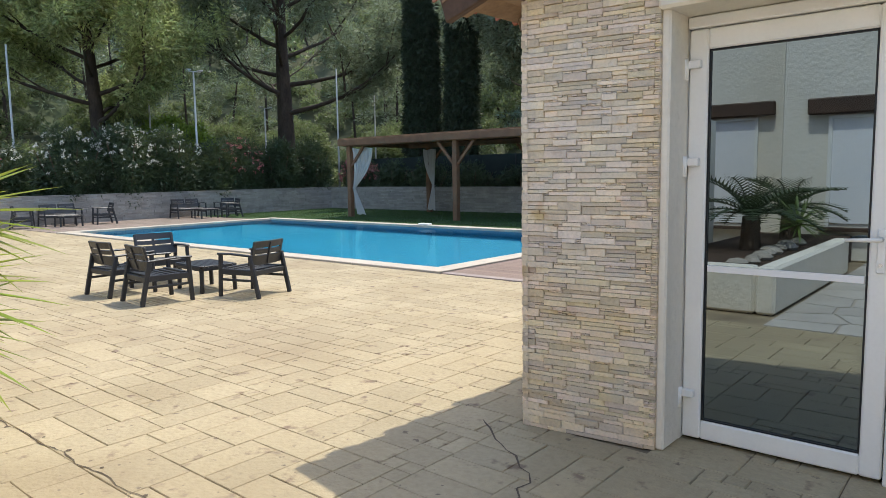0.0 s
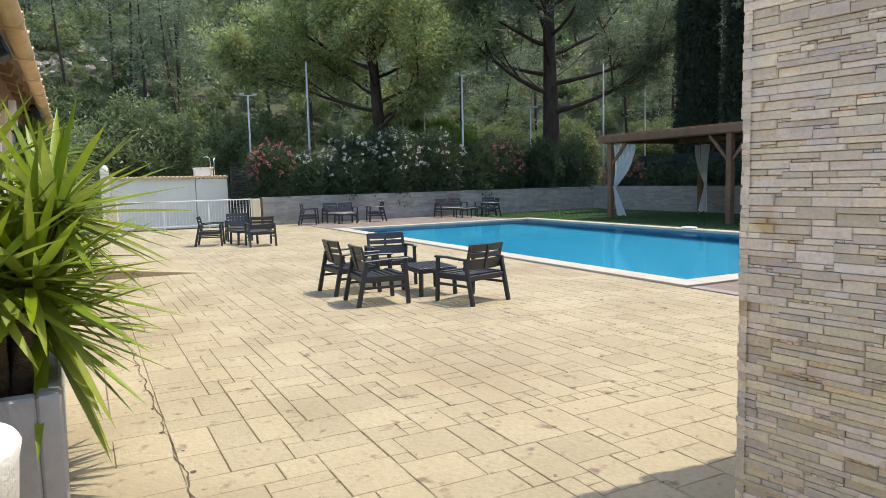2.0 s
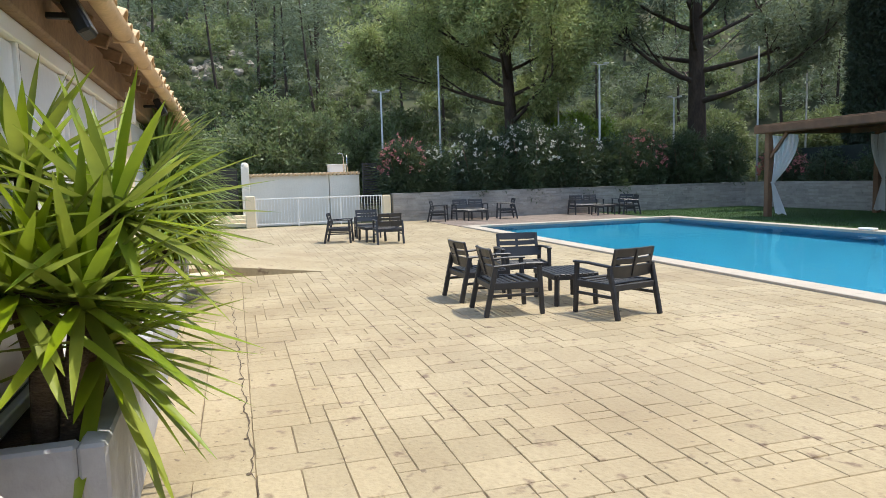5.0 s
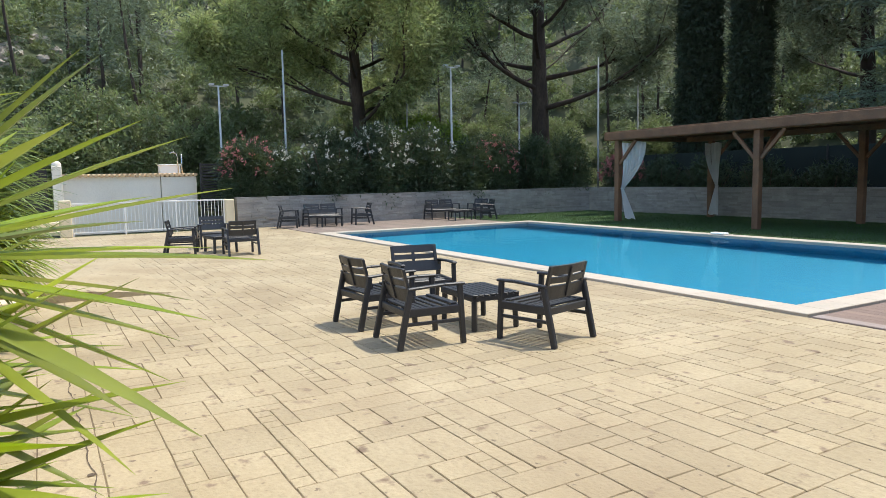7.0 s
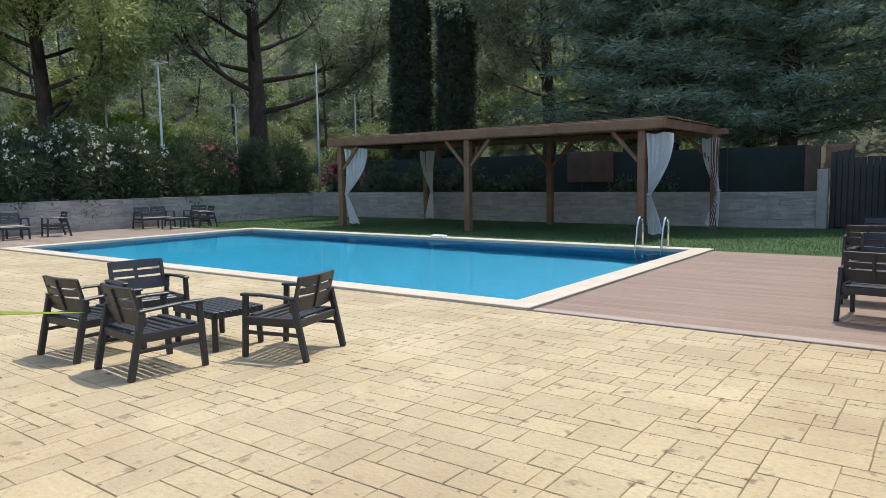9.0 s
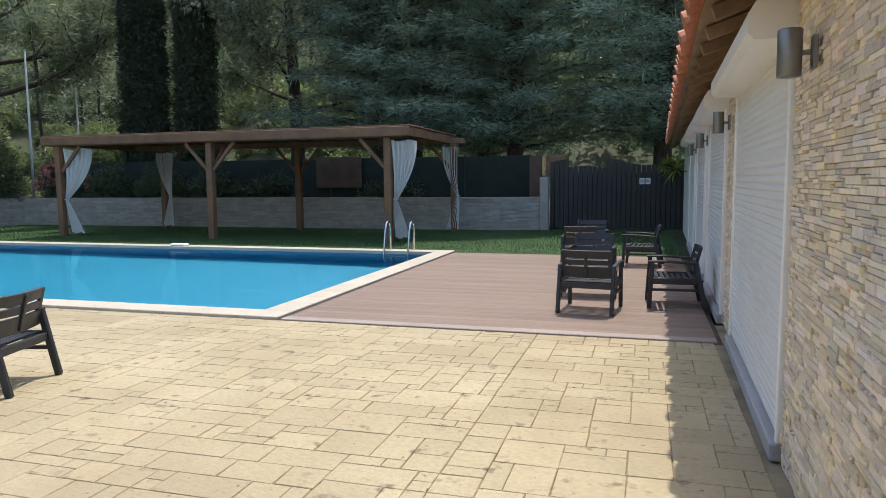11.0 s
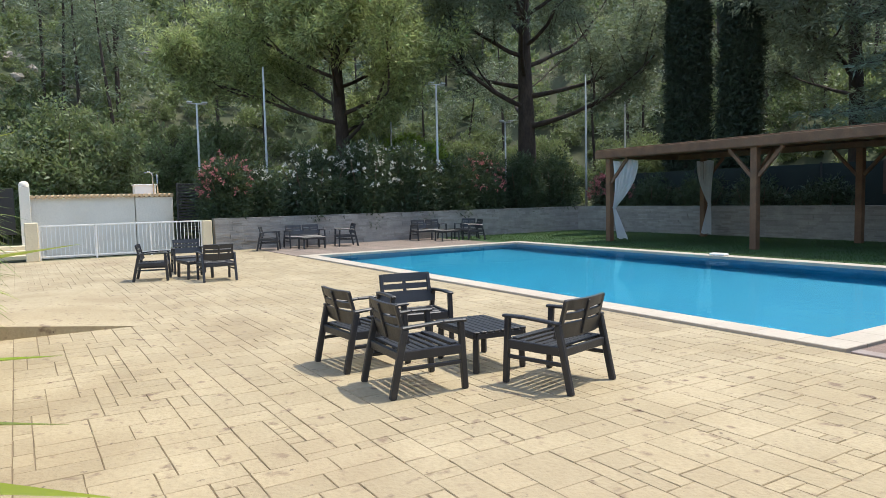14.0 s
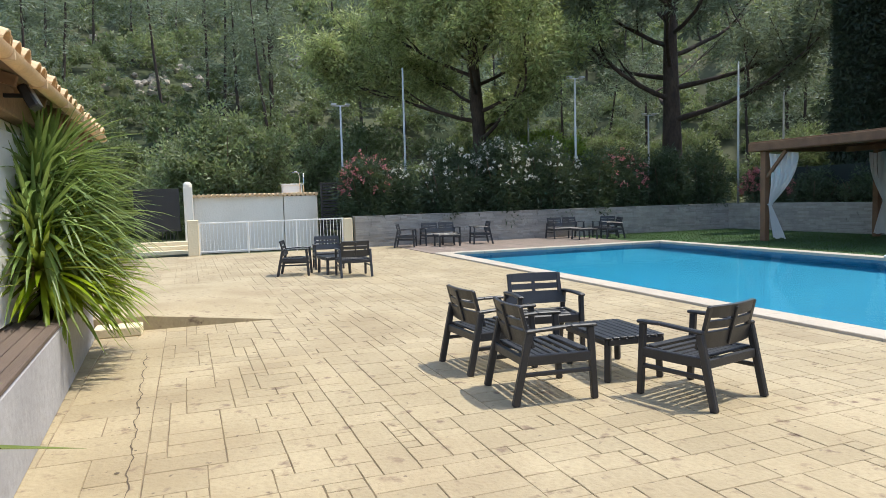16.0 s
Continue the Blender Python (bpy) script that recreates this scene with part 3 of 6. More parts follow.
part("frame", Build().box(-0.03, 0.03, 0, 1.38, 0.68, 0.74), M_FENCE, dg)
for k in range(11):
    part("bar", Build().box(-0.01, 0.01, 0.1 + k * 0.115, 0.12 + k * 0.115, 0.36, 0.68, 0.002), M_FENCE, dg)
for k in range(3):
    tagged(part("step", Build().box(-27.4, -26.6 + 0.35 * (2 - k) - 0.35, 0.3, 2.0, 0.12 * k, 0.12 * k + 0.118, 0.01), M_CREAM), "cream concrete step below the gate", "step", "steps to the west gate")
hb = empty("pool_equipment_box", pose(-28.3, 7.05 - 1.6, 1.81), "white plastic equipment box on the shed roof", "box")
part("body", Build().box(-0.25, 0.25, -0.35, 0.3, 0, 0.3, 0.02), M_WHITEP, hb)
part("lid", Build().box(-0.28, 0.28, -0.38, 0.33, 0.3, 0.34, 0.01), M_WHITEP, hb)
sh = empty("shower_pipe", pose(-27.9, 5.65, 1.80), "bent steel pipe rising from the shed roof", "pipe")
part("pipe", Build().tube([(0, 0, 0), (0, 0, 0.6), (0, -0.04, 0.72), (0, -0.14, 0.76), (0, -0.25, 0.72)], 0.022, 8), M_METAL, sh, "", True)
part("pipe", Build().tube([(0.05, 0.12, 0), (0.05, 0.12, 0.68)], 0.018, 8), M_METAL, sh, "", True)

# ---- ramp and step beside the planter ----
b = Build()
v = [(-12.56, 0.55, 0.17), (-12.56, 1.4, 0.17), (-12.56, 2.92, 0.003), (-17.5, 2.92, 0.003), (-17.5, 1.4, 0.01), (-17.5, 0.55, 0.01)]
v += [(p[0], p[1], -0.1) for p in v]
b.add(v, [(0, 1, 4, 5), (1, 2, 3, 4), (6, 7, 1, 0), (7, 8, 2, 1), (8, 9, 3, 2), (9, 10, 4, 3), (10, 11, 5, 4), (11, 6, 0, 5)])
structure("ramp", b, M_TILE, "low cream concrete ramp beside the planter", "ramp")
structure("step_block", Build().box(-12.55, -12.2, 0.85, 1.36, 0, 0.11, 0.012), M_CREAM, "single cream concrete step at the ramp edge", "step")

# ---- west wing: facade, panels, eave ----
LW = structure("wall_west_wing", Build().box(-14.2, -3.75, -3.0, 0.62, 0, 2.23, 0.01), M_RENDER, "white rendered restaurant wing behind the planter", "wall")
structure("wall_west_wing_gable", Build().box(-3.749, -3.66, -3.0, 0.62, 0, 2.23, 0.01), M_RENDER, "white rendered end wall of the wing", "wall")
win = empty("window_1", pose(0, 0, 0), "row of white framed frosted window panels", "window", "", "structure")
edges = [-7.95, -6.95, -5.95, -4.95, -3.95]
for x0, x1 in zip(edges[:-1], edges[1:]):
    part("pane", Build().box(x0 + 0.03, x1 - 0.03, 0.62, 0.655, 0.62, 2.13, 0.003), M_BLIND, win)
    part("seal", Build().box(x1 - 0.024, x1 - 0.008, 0.621, 0.672, 0.55, 2.14, 0.002), M_BLACK, win)
    part("window_frame", Build().box(x0 - 0.007, x0 + 0.03, 0.62, 0.675, 0.55, 2.14, 0.004), M_WHITEP, win)
part("window_frame", Build().box(-7.95, -3.9, 0.62, 0.69, 2.14, 2.23, 0.006), M_WHITEP, win)
part("window_frame", Build().box(-7.95, -3.9, 0.62, 0.69, 0.5, 0.56, 0.006), M_WHITEP, win)
structure("pilaster", Build().box(-8.45, -8.00, 0.62, 0.73, 0, 2.23, 0.015), M_CREAM, "cream rendered pilaster between the windows", "pilaster")
win2 = empty("window_2", pose(0, 0, 0), "white framed frosted window panels past the pilaster", "window", "", "structure")
for x0 in (-13.8, -12.2, -10.6):
    part("pane", Build().box(x0 + 0.04, x0 + 1.55, 0.62, 0.655, 0.62, 2.13, 0.003), M_BLIND, win2)
    part("window_frame", Build().box(x0 - 0.02, x0 + 0.04, 0.62, 0.675, 0.55, 2.14, 0.004), M_WHITEP, win2)
structure("beam_west_wing", Build().box(-14.3, -3.5, 0.56, 0.74, 2.235, 2.46, 0.012), M_WOODR, "brown timber lintel beam under the eave", "beam")


def barrel(b, a, c, r, seg=7, th=0.012):
    """A half-round tile from a to c, open side down, tapering a little."""
    a, c = Vector(a), Vector(c)
    d = (c - a).normalized()
    s = d.cross(Vector((0, 0, 1))).normalized()
    u = s.cross(d).normalized()
    vs = []
    for p, rr in ((a, r), (c, r * 0.86)):
        for q in (rr, rr - th):
            for k in range(seg + 1):
                an = math.pi * k / seg
                vs.append(p + s * math.cos(an) * q + u * math.sin(an) * q)
    n, fs = seg + 1, []
    for k in range(seg):
        fs += [(k, k + 1, 2 * n + k + 1, 2 * n + k), (n + k + 1, n + k, 3 * n + k, 3 * n + k + 1), (k + 1, k, n + k, n + k + 1)]
    b.add(vs, fs)


def eave(name, along, length, origin, outward, rise, tile_mat, label, depth=4.2):
    """A roof slope: boards, rafters and barrel tiles; along and outward are unit vectors, the origin is at the eave's start."""
    o, al, ou = Vector(origin), Vector(along), Vector(outward)
    up = (-ou + Vector((0, 0, rise))).normalized()
    roof = empty(name, pose(0, 0, 0), label, "roof", "", "structure")
    nrm = Vector((0, 0, 1))
    b = Build()
    p = [o, o + al * length, o + al * length + up * depth, o + up * depth]
    b.add(p + [q + nrm * 0.03 for q in p], [(3, 2, 1, 0), (4, 5, 6, 7), (0, 1, 5, 4), (1, 2, 6, 5), (2, 3, 7, 6), (3, 0, 4, 7)])
    part("roof_boards", b, M_WOODR, roof)
    k = 0.12
    while k < length:
        q = o + al * k - nrm * 0.055 + up * 0.06
        part("rafter", Build().beam(q, q + up * 1.3, 0.055, 0.085, 0.006), M_WOODR, roof)
        k += 0.6
    n = int(length / 0.21)
    rest = Build()
    for k in range(n):
        q = o + al * (0.1 + k * 0.21) + nrm * 0.035 - up * (0.07 + 0.02 * math.sin(k * 2.3))
        q += Vector((0, 0, 0.006 * math.sin(k * 1.3)))
        t = Build()
        barrel(t, q, q + up * 0.48, 0.105)
        part("roof_tile", t, tile_mat, roof)
        for j in range(1, 8):
            qq = q + up * (0.40 * j) + nrm * 0.012
            barrel(rest, qq, qq + up * 0.48, 0.105, 4)
    tagged(part("upper_tiles", rest, tile_mat, roof), "", "", "", "stuff")
    return roof


eave("roof_west_wing", (1, 0, 0), 11.0, (-14.35, 0.92, 2.46), (0, 1, 0), 0.34, M_TERRAC, "cream barrel tile roof edge with brown rafter ends")
gt = empty("gutter", pose(-14.35, 0.98, 2.46), "cream half-round gutter under the tile edge", "gutter")
b = Build()
vs, fs = [], []
for j, xx in enumerate((0.0, 11.0)):
    for r in (0.06, 0.052):
        for k in range(9):
            an = math.pi + math.pi * k / 8
            vs.append((xx, r * math.cos(an), r * math.sin(an)))
for k in range(8):
    fs += [(k, k + 1, 18 + k + 1, 18 + k), (9 + k + 1, 9 + k, 27 + k, 27 + k + 1), (k + 1, k, 9 + k, 9 + k + 1), (18 + k, 18 + k + 1, 27 + k + 1, 27 + k)]
part("channel", Build().add(vs, fs), M_TERRAC, gt, "", True)
for k in range(10):
    part("bracket", Build().box(0.4 + k * 1.1, 0.425 + k * 1.1, -0.066, 0.066, -0.068, -0.0, 0.003), M_TERRAC, gt)
pipe = empty("downpipe", pose(-3.70, 0.70, 0.05), "beige plastic rain downpipe ending above the planter", "downpipe")
part("shaft", Build().tube([(0, 0, 0.72), (0, 0, 2.42)], 0.055, 16), M_PIPE, pipe, "", True)
part("collar", Build().tube([(0, 0, 1.55), (0, 0, 1.64)], 0.064, 16), M_PIPE, pipe, "", True)
part("collar", Build().tube([(0, 0, 0.72), (0, 0, 0.80)], 0.064, 16), M_PIPE, pipe, "", True)
eb = Build().tube([(0, 0, 0.72), (0.01, 0, 0.66), (0.05, 0.0, 0.62), (0.14, 0.0, 0.60)], [0.058, 0.062, 0.064, 0.066], 16, False)
eb.tube([(0.14, 0, 0.60), (0.05, 0, 0.62), (0.01, 0, 0.66)], [0.056, 0.054, 0.052], 16, False)
part("elbow", eb, M_PIPE, pipe, "", True)


def spotlight(m, scale=1.0):
    e = empty("floodlight", m, "black and silver floodlight under the eave", "floodlight", "floodlights under the eave")
    part("bracket", Build().box(-0.02, 0.02, -0.02, 0.16, -0.01, 0.02), M_BLACK, e)
    part("housing", Build().box(-0.11, 0.11, 0.10, 0.17, -0.16, 0.02, 0.012, pose(0, 0, 0, 25, 0, 0)), M_BLACK, e)
    part("lens", Build().box(-0.095, 0.095, 0.172, 0.178, -0.15, 0.01, 0.002, pose(0, 0, 0, 25, 0, 0)), M_ALU, e)
    return e


spotlight(pose(-5.25, 0.74, 2.33))
spotlight(pose(-9.6, 0.76, 2.34))
ul = empty("wall_uplight", pose(-8.2, 0.732, 2.06), "small white uplight on the pilaster", "wall light")
part("body", Build().box(-0.05, 0.05, 0, 0.07, -0.02, 0.26, 0.008), M_WHITEP, ul)

# ---- planter, planks, pot ----
planter = empty("planter", pose(0, 0, 0), "long grey rendered planter box along the wing", "planter")
part("front_wall", Build().box(-12.15, -3.80, 1.02, 1.12, 0, 0.56, 0.012), M_GREYREND, planter)
part("back_wall", Build().box(-12.15, -3.80, 0.64, 0.67, 0, 0.56, 0.008), M_GREYREND, planter)
part("end_wall", Build().box(-3.89, -3.798, 0.672, 1.018, 0, 0.561, 0.012), M_GREYREND, planter)
part("end_wall", Build().box(-12.148, -12.05, 0.672, 1.018, 0, 0.56, 0.012), M_GREYREND, planter)
part("soil", Build().box(-12.04, -3.90, 0.672, 1.018, 0.1, 0.48, 0.01), M_SOIL, planter)
bench = empty("planter_bench", pose(-8.6, 0.665, 0.563), "dark brown plank seat across the planter", "bench")
for k in range(4):
    part("plank", Build().box(-1.3, 1.9, k * 0.094, k * 0.094 + 0.087, 0.0, 0.035, 0.005), M_PLANK, bench)
part("edge_board", Build().box(-1.3, 1.9, 0.376, 0.455, 0.0, 0.037, 0.006), M_PLANK, bench)
pot = empty("plant_pot", pose(-3.08, 0.64, 0) @ Matrix.Diagonal((1.1, 1.1, 1.0, 1)), "large round white concrete pot filled with bare soil", "pot")
part("bowl", Build().lathe([(0.0, 0.02), (0.27, 0.0), (0.30, 0.02), (0.335, 0.55), (0.345, 0.60), (0.335, 0.62), (0.24, 0.625), (0.225, 0.61), (0.22, 0.5)], 48), M_POT, pot, "", True)
part("soil", Build().lathe([(0.0, 0.57), (0.1, 0.575), (0.235, 0.56)], 32), M_SOIL, pot, "", True)

# ---- east wing: pillar, door, shutters ----
FX = -2.22
structure("wall_east_wing", Build().box(FX + 0.04, 3.5, 4.25, 22.6, 0, 2.55, 0.01), M_RENDER, "white rendered wall of the east wing", "wall")
structure("wall_pillar_core", Build().box(FX + 0.035, -1.46, 3.71, 4.25, 0, 2.55, 0.01), M_MORTAR, "mortar core of the stone clad corner pillar", "wall")
structure("wall_door_reveal", Build().box(-1.459, -1.41, 3.675, 3.93, 0, 2.52, 0.01), M_RENDER, "pale rendered reveal beside the door", "wall")
structure("wall_door_lintel", Build().box(-1.459, 3.5, 3.62, 4.2, 2.305, 2.56, 0.015), M_RENDER, "white rendered lintel above the glass doors", "wall")
structure("wall_door_side", Build().box(1.0, 3.5, 3.62, 4.2, 0, 2.30, 0.015), M_RENDER, "white rendered wall past the glass doors", "wall")
# black sheet: the darkness indoors is put into its colour
structure("floor_inside", Build().box(-1.4, 1.0, 4.0, 4.25, -0.2, 0.001, 0.002), M_BLACK, "black sheet standing for the unlit floor behind the door glass")


def glass_door(name, x0, x1, hinge_left, label):
    """A white framed glazed door leaf in its frame."""
    d = empty(name, pose(x0, 3.93, 0), label, "door", "", "structure")
    w = x1 - x0
    part("door_frame", Build().box(0.0, 0.05, -0.03, 0.05, 0, 2.30, 0.006), M_WHITEP, d)
    part("door_frame", Build().box(0.051, w, -0.03, 0.05, 2.24, 2.30, 0.006), M_WHITEP, d)
    leaf = part("leaf_frame", Build().box(0.055, 0.155, -0.012, 0.045, 0.02, 2.235, 0.008), M_WHITEP, d)
    part("leaf_frame", Build().box(w - 0.10, w - 0.006, -0.012, 0.045, 0.02, 2.235, 0.008), M_WHITEP, d)
    part("leaf_frame", Build().box(0.1555, w - 0.1005, -0.0115, 0.0445, 0.02, 0.125, 0.008), M_WHITEP, d)
    part("leaf_frame", Build().box(0.1555, w - 0.1005, -0.0115, 0.0445, 2.13, 2.235, 0.008), M_WHITEP, d)
    part("gasket", Build().box(0.1556, 0.165, 0.0, 0.03, 0.126, 2.13, 0.001).box(w - 0.11, w - 0.1006, 0.0, 0.03, 0.126, 2.13, 0.001).box(0.165, w - 0.11, 0.0, 0.03, 0.1256, 0.134, 0.001).box(0.165, w - 0.11, 0.0, 0.03, 2.121, 2.1296, 0.001), M_BLACK, d)
    part("glass", Build().add([(0.16, 0.012, 0.13), (w - 0.105, 0.012, 0.13), (w - 0.105, 0.012, 2.125), (0.16, 0.012, 2.125)], [(0, 1, 2, 3)]), M_GLASS, d, "dark tinted glass")
    if hinge_left:
        # pale strip laid on the pane to paint the reflection of a handrail
        part("frosted_band", Build().box(0.17, w - 0.115, 0.004, 0.010, 0.955, 0.99, 0.001), M_BLIND, d, "pale strip standing for a rail reflected in the glass")
    hx = 0.05 if hinge_left else w - 0.05
    for z in (0.25, 1.52, 2.03):
        h = part("hinge", Build().tube([(hx, -0.045, z - 0.055), (hx, -0.045, z + 0.055)], 0.016, 10), M_WHITEP, d, "", True)
        part("hinge_plate", Build().box(hx - 0.035, hx + 0.075, -0.046, -0.0125, z + 0.004, z + 0.045, 0.003), M_WHITEP, h)
    if hinge_left:
        lx = w - 0.05
        hp = part("handle_plate", Build().box(lx - 0.018, lx + 0.018, -0.024, -0.012, 1.01, 1.22, 0.005), M_WHITEP, d)
        hd = Build().tube([(lx, -0.024, 1.17), (lx, -0.07, 1.17), (lx - 0.02, -0.075, 1.17), (lx - 0.14, -0.072, 1.165)], [0.011, 0.011, 0.011, 0.008], 10)
        part("handle", hd, M_WHITEP, hp, "white lever handle", True)
        part("lock", Build().tube([(lx, -0.028, 1.05), (lx, -0.02, 1.05)], 0.009, 10), M_METAL, hp)
    return d


glass_door("door_1", -1.46, -0.44, True, "white framed glass door with dark tinted pane, closed")
glass_door("door_2", -0.438, 0.52, False, "white framed glass door with dark tinted pane, closed")
# black sheets paint the unlit room; its walls have no such colour
structure("wall_inside", Build().box(-1.4, 1.0, 4.9, 4.95, 0, 2.5, 0.01).box(-1.42, -1.40, 3.99, 4.9, 0, 2.5, 0.005), M_BLACK, "black sheets standing for the unlit inside behind the doors", "wall")
structure("door_side_panel", Build().box(0.521, 1.0, 3.92, 3.97, 0, 2.30, 0.008), M_WHITEP, "white fixed panel beside the doors", "panel")


def shutter(y0, y1, h=2.2):
    """A roller shutter with its box, guides and slats, in the east wing's west wall."""
    s = empty("roller_shutter", pose(FX, y0, 0), "white closed roller shutter with its box above", "shutter", "shutters on the east wing")
    w = y1 - y0
    z = 0.12
    prof = []
    while z < h:
        prof += [(-0.004, z), (-0.016, z + 0.012), (-0.016, z + 0.036), (-0.004, z + 0.046)]
        z += 0.05
    b = Build()
    vs, fs = [], []
    for px, pz in prof:
        vs += [(px, 0.05, pz), (px, w - 0.05, pz)]
    for k in range(len(prof) - 1):
        fs.append((2 * k, 2 * k + 1, 2 * k + 3, 2 * k + 2))
    part("slat_curtain", b.add(vs, fs), M_SHUT, s)
    part("guide", Build().box(-0.03, 0.03, 0, 0.05, 0.1, h, 0.005), M_WHITEP, s)
    part("guide", Build().box(-0.03, 0.03, w - 0.05, w, 0.1, h, 0.005), M_WHITEP, s)
    bx = Build()
    vs = []
    pr = [(0.02, h), (-0.20, h), (-0.235, h + 0.04), (-0.235, h + 0.13), (-0.20, h + 0.19), (-0.12, h + 0.225), (0.02, h + 0.225)]
    for yy in (0.0, w):
        vs += [(px, yy, pz) for px, pz in pr]
    n = len(pr)
    part("box", bx.add(vs, [(k, (k + 1) % n, n + (k + 1) % n, n + k) for k in range(n)] + [tuple(range(n))[::-1], tuple(range(n, 2 * n))]), M_WHITEP, s, "rounded white shutter box")
    part("sill", Build().box(-0.06, 0.04, 0, w, 0.0, 0.1, 0.01), M_GREYREND, s, "grey concrete sill")
    return s


for y0, y1 in ((5.35, 8.05), (9.05, 11.4), (12.3, 14.6), (15.5, 17.8)):
    shutter(y0, y1)
for y0, y1 in ((11.4, 12.3), (14.6, 15.5), (17.8, 22.5)):
    structure("wall_between_shutters", Build().box(FX, FX + 0.039, y0, y1, 0, 2.5, 0.005), M_RENDER, "white rendered wall strip between shutters", "wall")


def updown(y, z):
    e = empty("wall_lamp", pose(FX - 0.02, y, z), "grey cylindrical up and down wall lamp", "wall lamp", "lamps on the east wing")
    part("plate", Build().box(-0.02, 0.0, -0.035, 0.035, -0.07, 0.07, 0.004), M_ALU, e)
    part("arm", Build().tube([(-0.02, 0, 0), (-0.07, 0, 0)], 0.012, 8), M_ALU, e)
    part("cylinder", Build().lathe([(0.0, -0.1), (0.048, -0.1), (0.05, -0.095), (0.05, 0.095), (0.048, 0.1), (0.0, 0.1)], 20, (-0.105, 0, 0)), M_ALU, e, "", True)


updown(4.78, 2.03)
updown(8.6, 2.03)
updown(11.85, 2.03)
updown(15.05, 2.03)
eave("roof_east_wing", (0, 1, 0), 19.6, (-2.645, 3.36, 2.49), (-1, 0, 0), 0.34, M_TERRA, "red terracotta barrel tile roof with timber rafters", 5.2)
structure("beam_east_wing", Build().box(-2.30, FX + 0.03, 3.45, 22.6, 2.46, 2.62, 0.01), M_WOODR, "brown timber wall plate under the eave", "beam")
structure("fascia_south", Build().beam((-2.66, 3.40, 2.45), (2.2, 3.40, 4.05), 0.05, 0.16, 0.008), M_WOODD, "dark brown sloping fascia board", "fascia")
g = Build()
g.add([(-2.2, 3.65, 2.5), (3.5, 3.65, 2.5), (3.5, 3.65, 4.4), (2.2, 3.65, 4.0), (-2.2, 4.2, 2.5), (3.5, 4.2, 2.5), (3.5, 4.2, 4.4), (2.2, 4.2, 4.0)], [(0, 1, 2, 3), (7, 6, 5, 4), (0, 3, 7, 4), (3, 2, 6, 7), (1, 0, 4, 5), (2, 1, 5, 6)])
structure("wall_gable", g, M_RENDER, "white rendered gable above the doors", "wall")
vine = empty("wall_plant", pose(-2.5, 20.4, 1.75), "hanging pale green spiky plant on the wall", "plant")
vine2 = empty("wall_plant", pose(-2.72, 22.3, 1.9), "yellow green spiky plant in a wall bracket by the gate", "plant")

# ---- courtyard behind the start of the walk ----
# unseen extra height added to these walls blocks sky from the door reflection
structure("wall_courtyard", Build().box(-3.2, 5.0, -5.3, -5.0, 0, 5.6, 0.02), M_RENDER, "rough white rendered courtyard wall", "wall")
structure("wall_courtyard_far", Build().box(-9.0, -3.2, -6.8, -6.5, 0, 5.6, 0.02).box(-3.2, -3.0, -6.5, -5.3, 0, 5.6, 0.02), M_RENDER, "rough white rendered set-back wall", "wall")
structure("wall_courtyard_east", Build().box(4.7, 5.0, -5.0, 3.6, 0, 3.2, 0.02), M_RENDER, "white rendered courtyard side wall", "wall")
for nm, x0, x1, yy, z0, z1 in (("window_3", -2.5, -0.9, -5.0, 0.55, 2.35), ("window_4", 0.2, 1.8, -5.0, 0.55, 2.35), ("window_5", -5.0, -4.0, -6.5, 0.4, 2.5), ("window_6", -6.4, -5.2, -6.5, 0.4, 2.5)):
    w_ = empty(nm, pose(x0, yy, 0), "white framed courtyard window under a dark lintel", "window", "", "structure")
    part("pane", Build().box(0.06, x1 - x0 - 0.06, 0.0, 0.02, z0 + 0.06, z1 - 0.06, 0.002), M_BLIND, w_)
    part("window_frame", Build().box(0, 0.06, 0, 0.05, z0, z1), M_WHITEP, w_)
    part("window_frame", Build().box(x1 - x0 - 0.06, x1 - x0, 0, 0.05, z0, z1), M_WHITEP, w_)
    part("window_frame", Build().box(0.06, x1 - x0 - 0.06, 0, 0.05, z1 - 0.06, z1), M_WHITEP, w_)
    part("window_sill", Build().box(-0.1, x1 - x0 + 0.1, 0, 0.12, z0 - 0.06, z0 - 0.002), M_WOODD, w_)
    part("lintel", Build().box(-0.3, x1 - x0 + 0.3, 0.0, 0.14, z1 + 0.02, z1 + 0.28, 0.02), M_WOODD, w_, "dark timber lintel")
bed = empty("raised_bed", pose(0, 0, 0), "raised bed with a rough white rendered kerb wall", "raised bed")
part("kerb_wall", Build().box(-2.1, -1.9, -3.6, 0.2, 0, 0.5, 0.03), M_RENDER, bed)
part("kerb_wall", Build().box(-3.58, -2.101, 0.0, 0.2, 0, 0.5, 0.03), M_RENDER, bed)
part("soil", Build().box(-3.58, -2.101, -5.0, -0.001, 0, 0.42, 0.01), M_SOIL, bed)
for k in range(14):
    rb = Build().lathe([(0.0, 0.0), (0.09, 0.02), (0.11, 0.06), (0.07, 0.11), (0.0, 0.13)], 9)
    r_ = part("rock", rb, M_ROCK)
    r_.matrix_basis = pose(-2.35 - 0.2 * random.random(), -0.4 - k * 0.22, 0.41, 0, 0, 50 * k) @ Matrix.Diagonal((1.2, 0.8, 0.8, 1))
    tagged(r_, "pale rounded rock along the planted bed", "rock", "rocks in the bed")


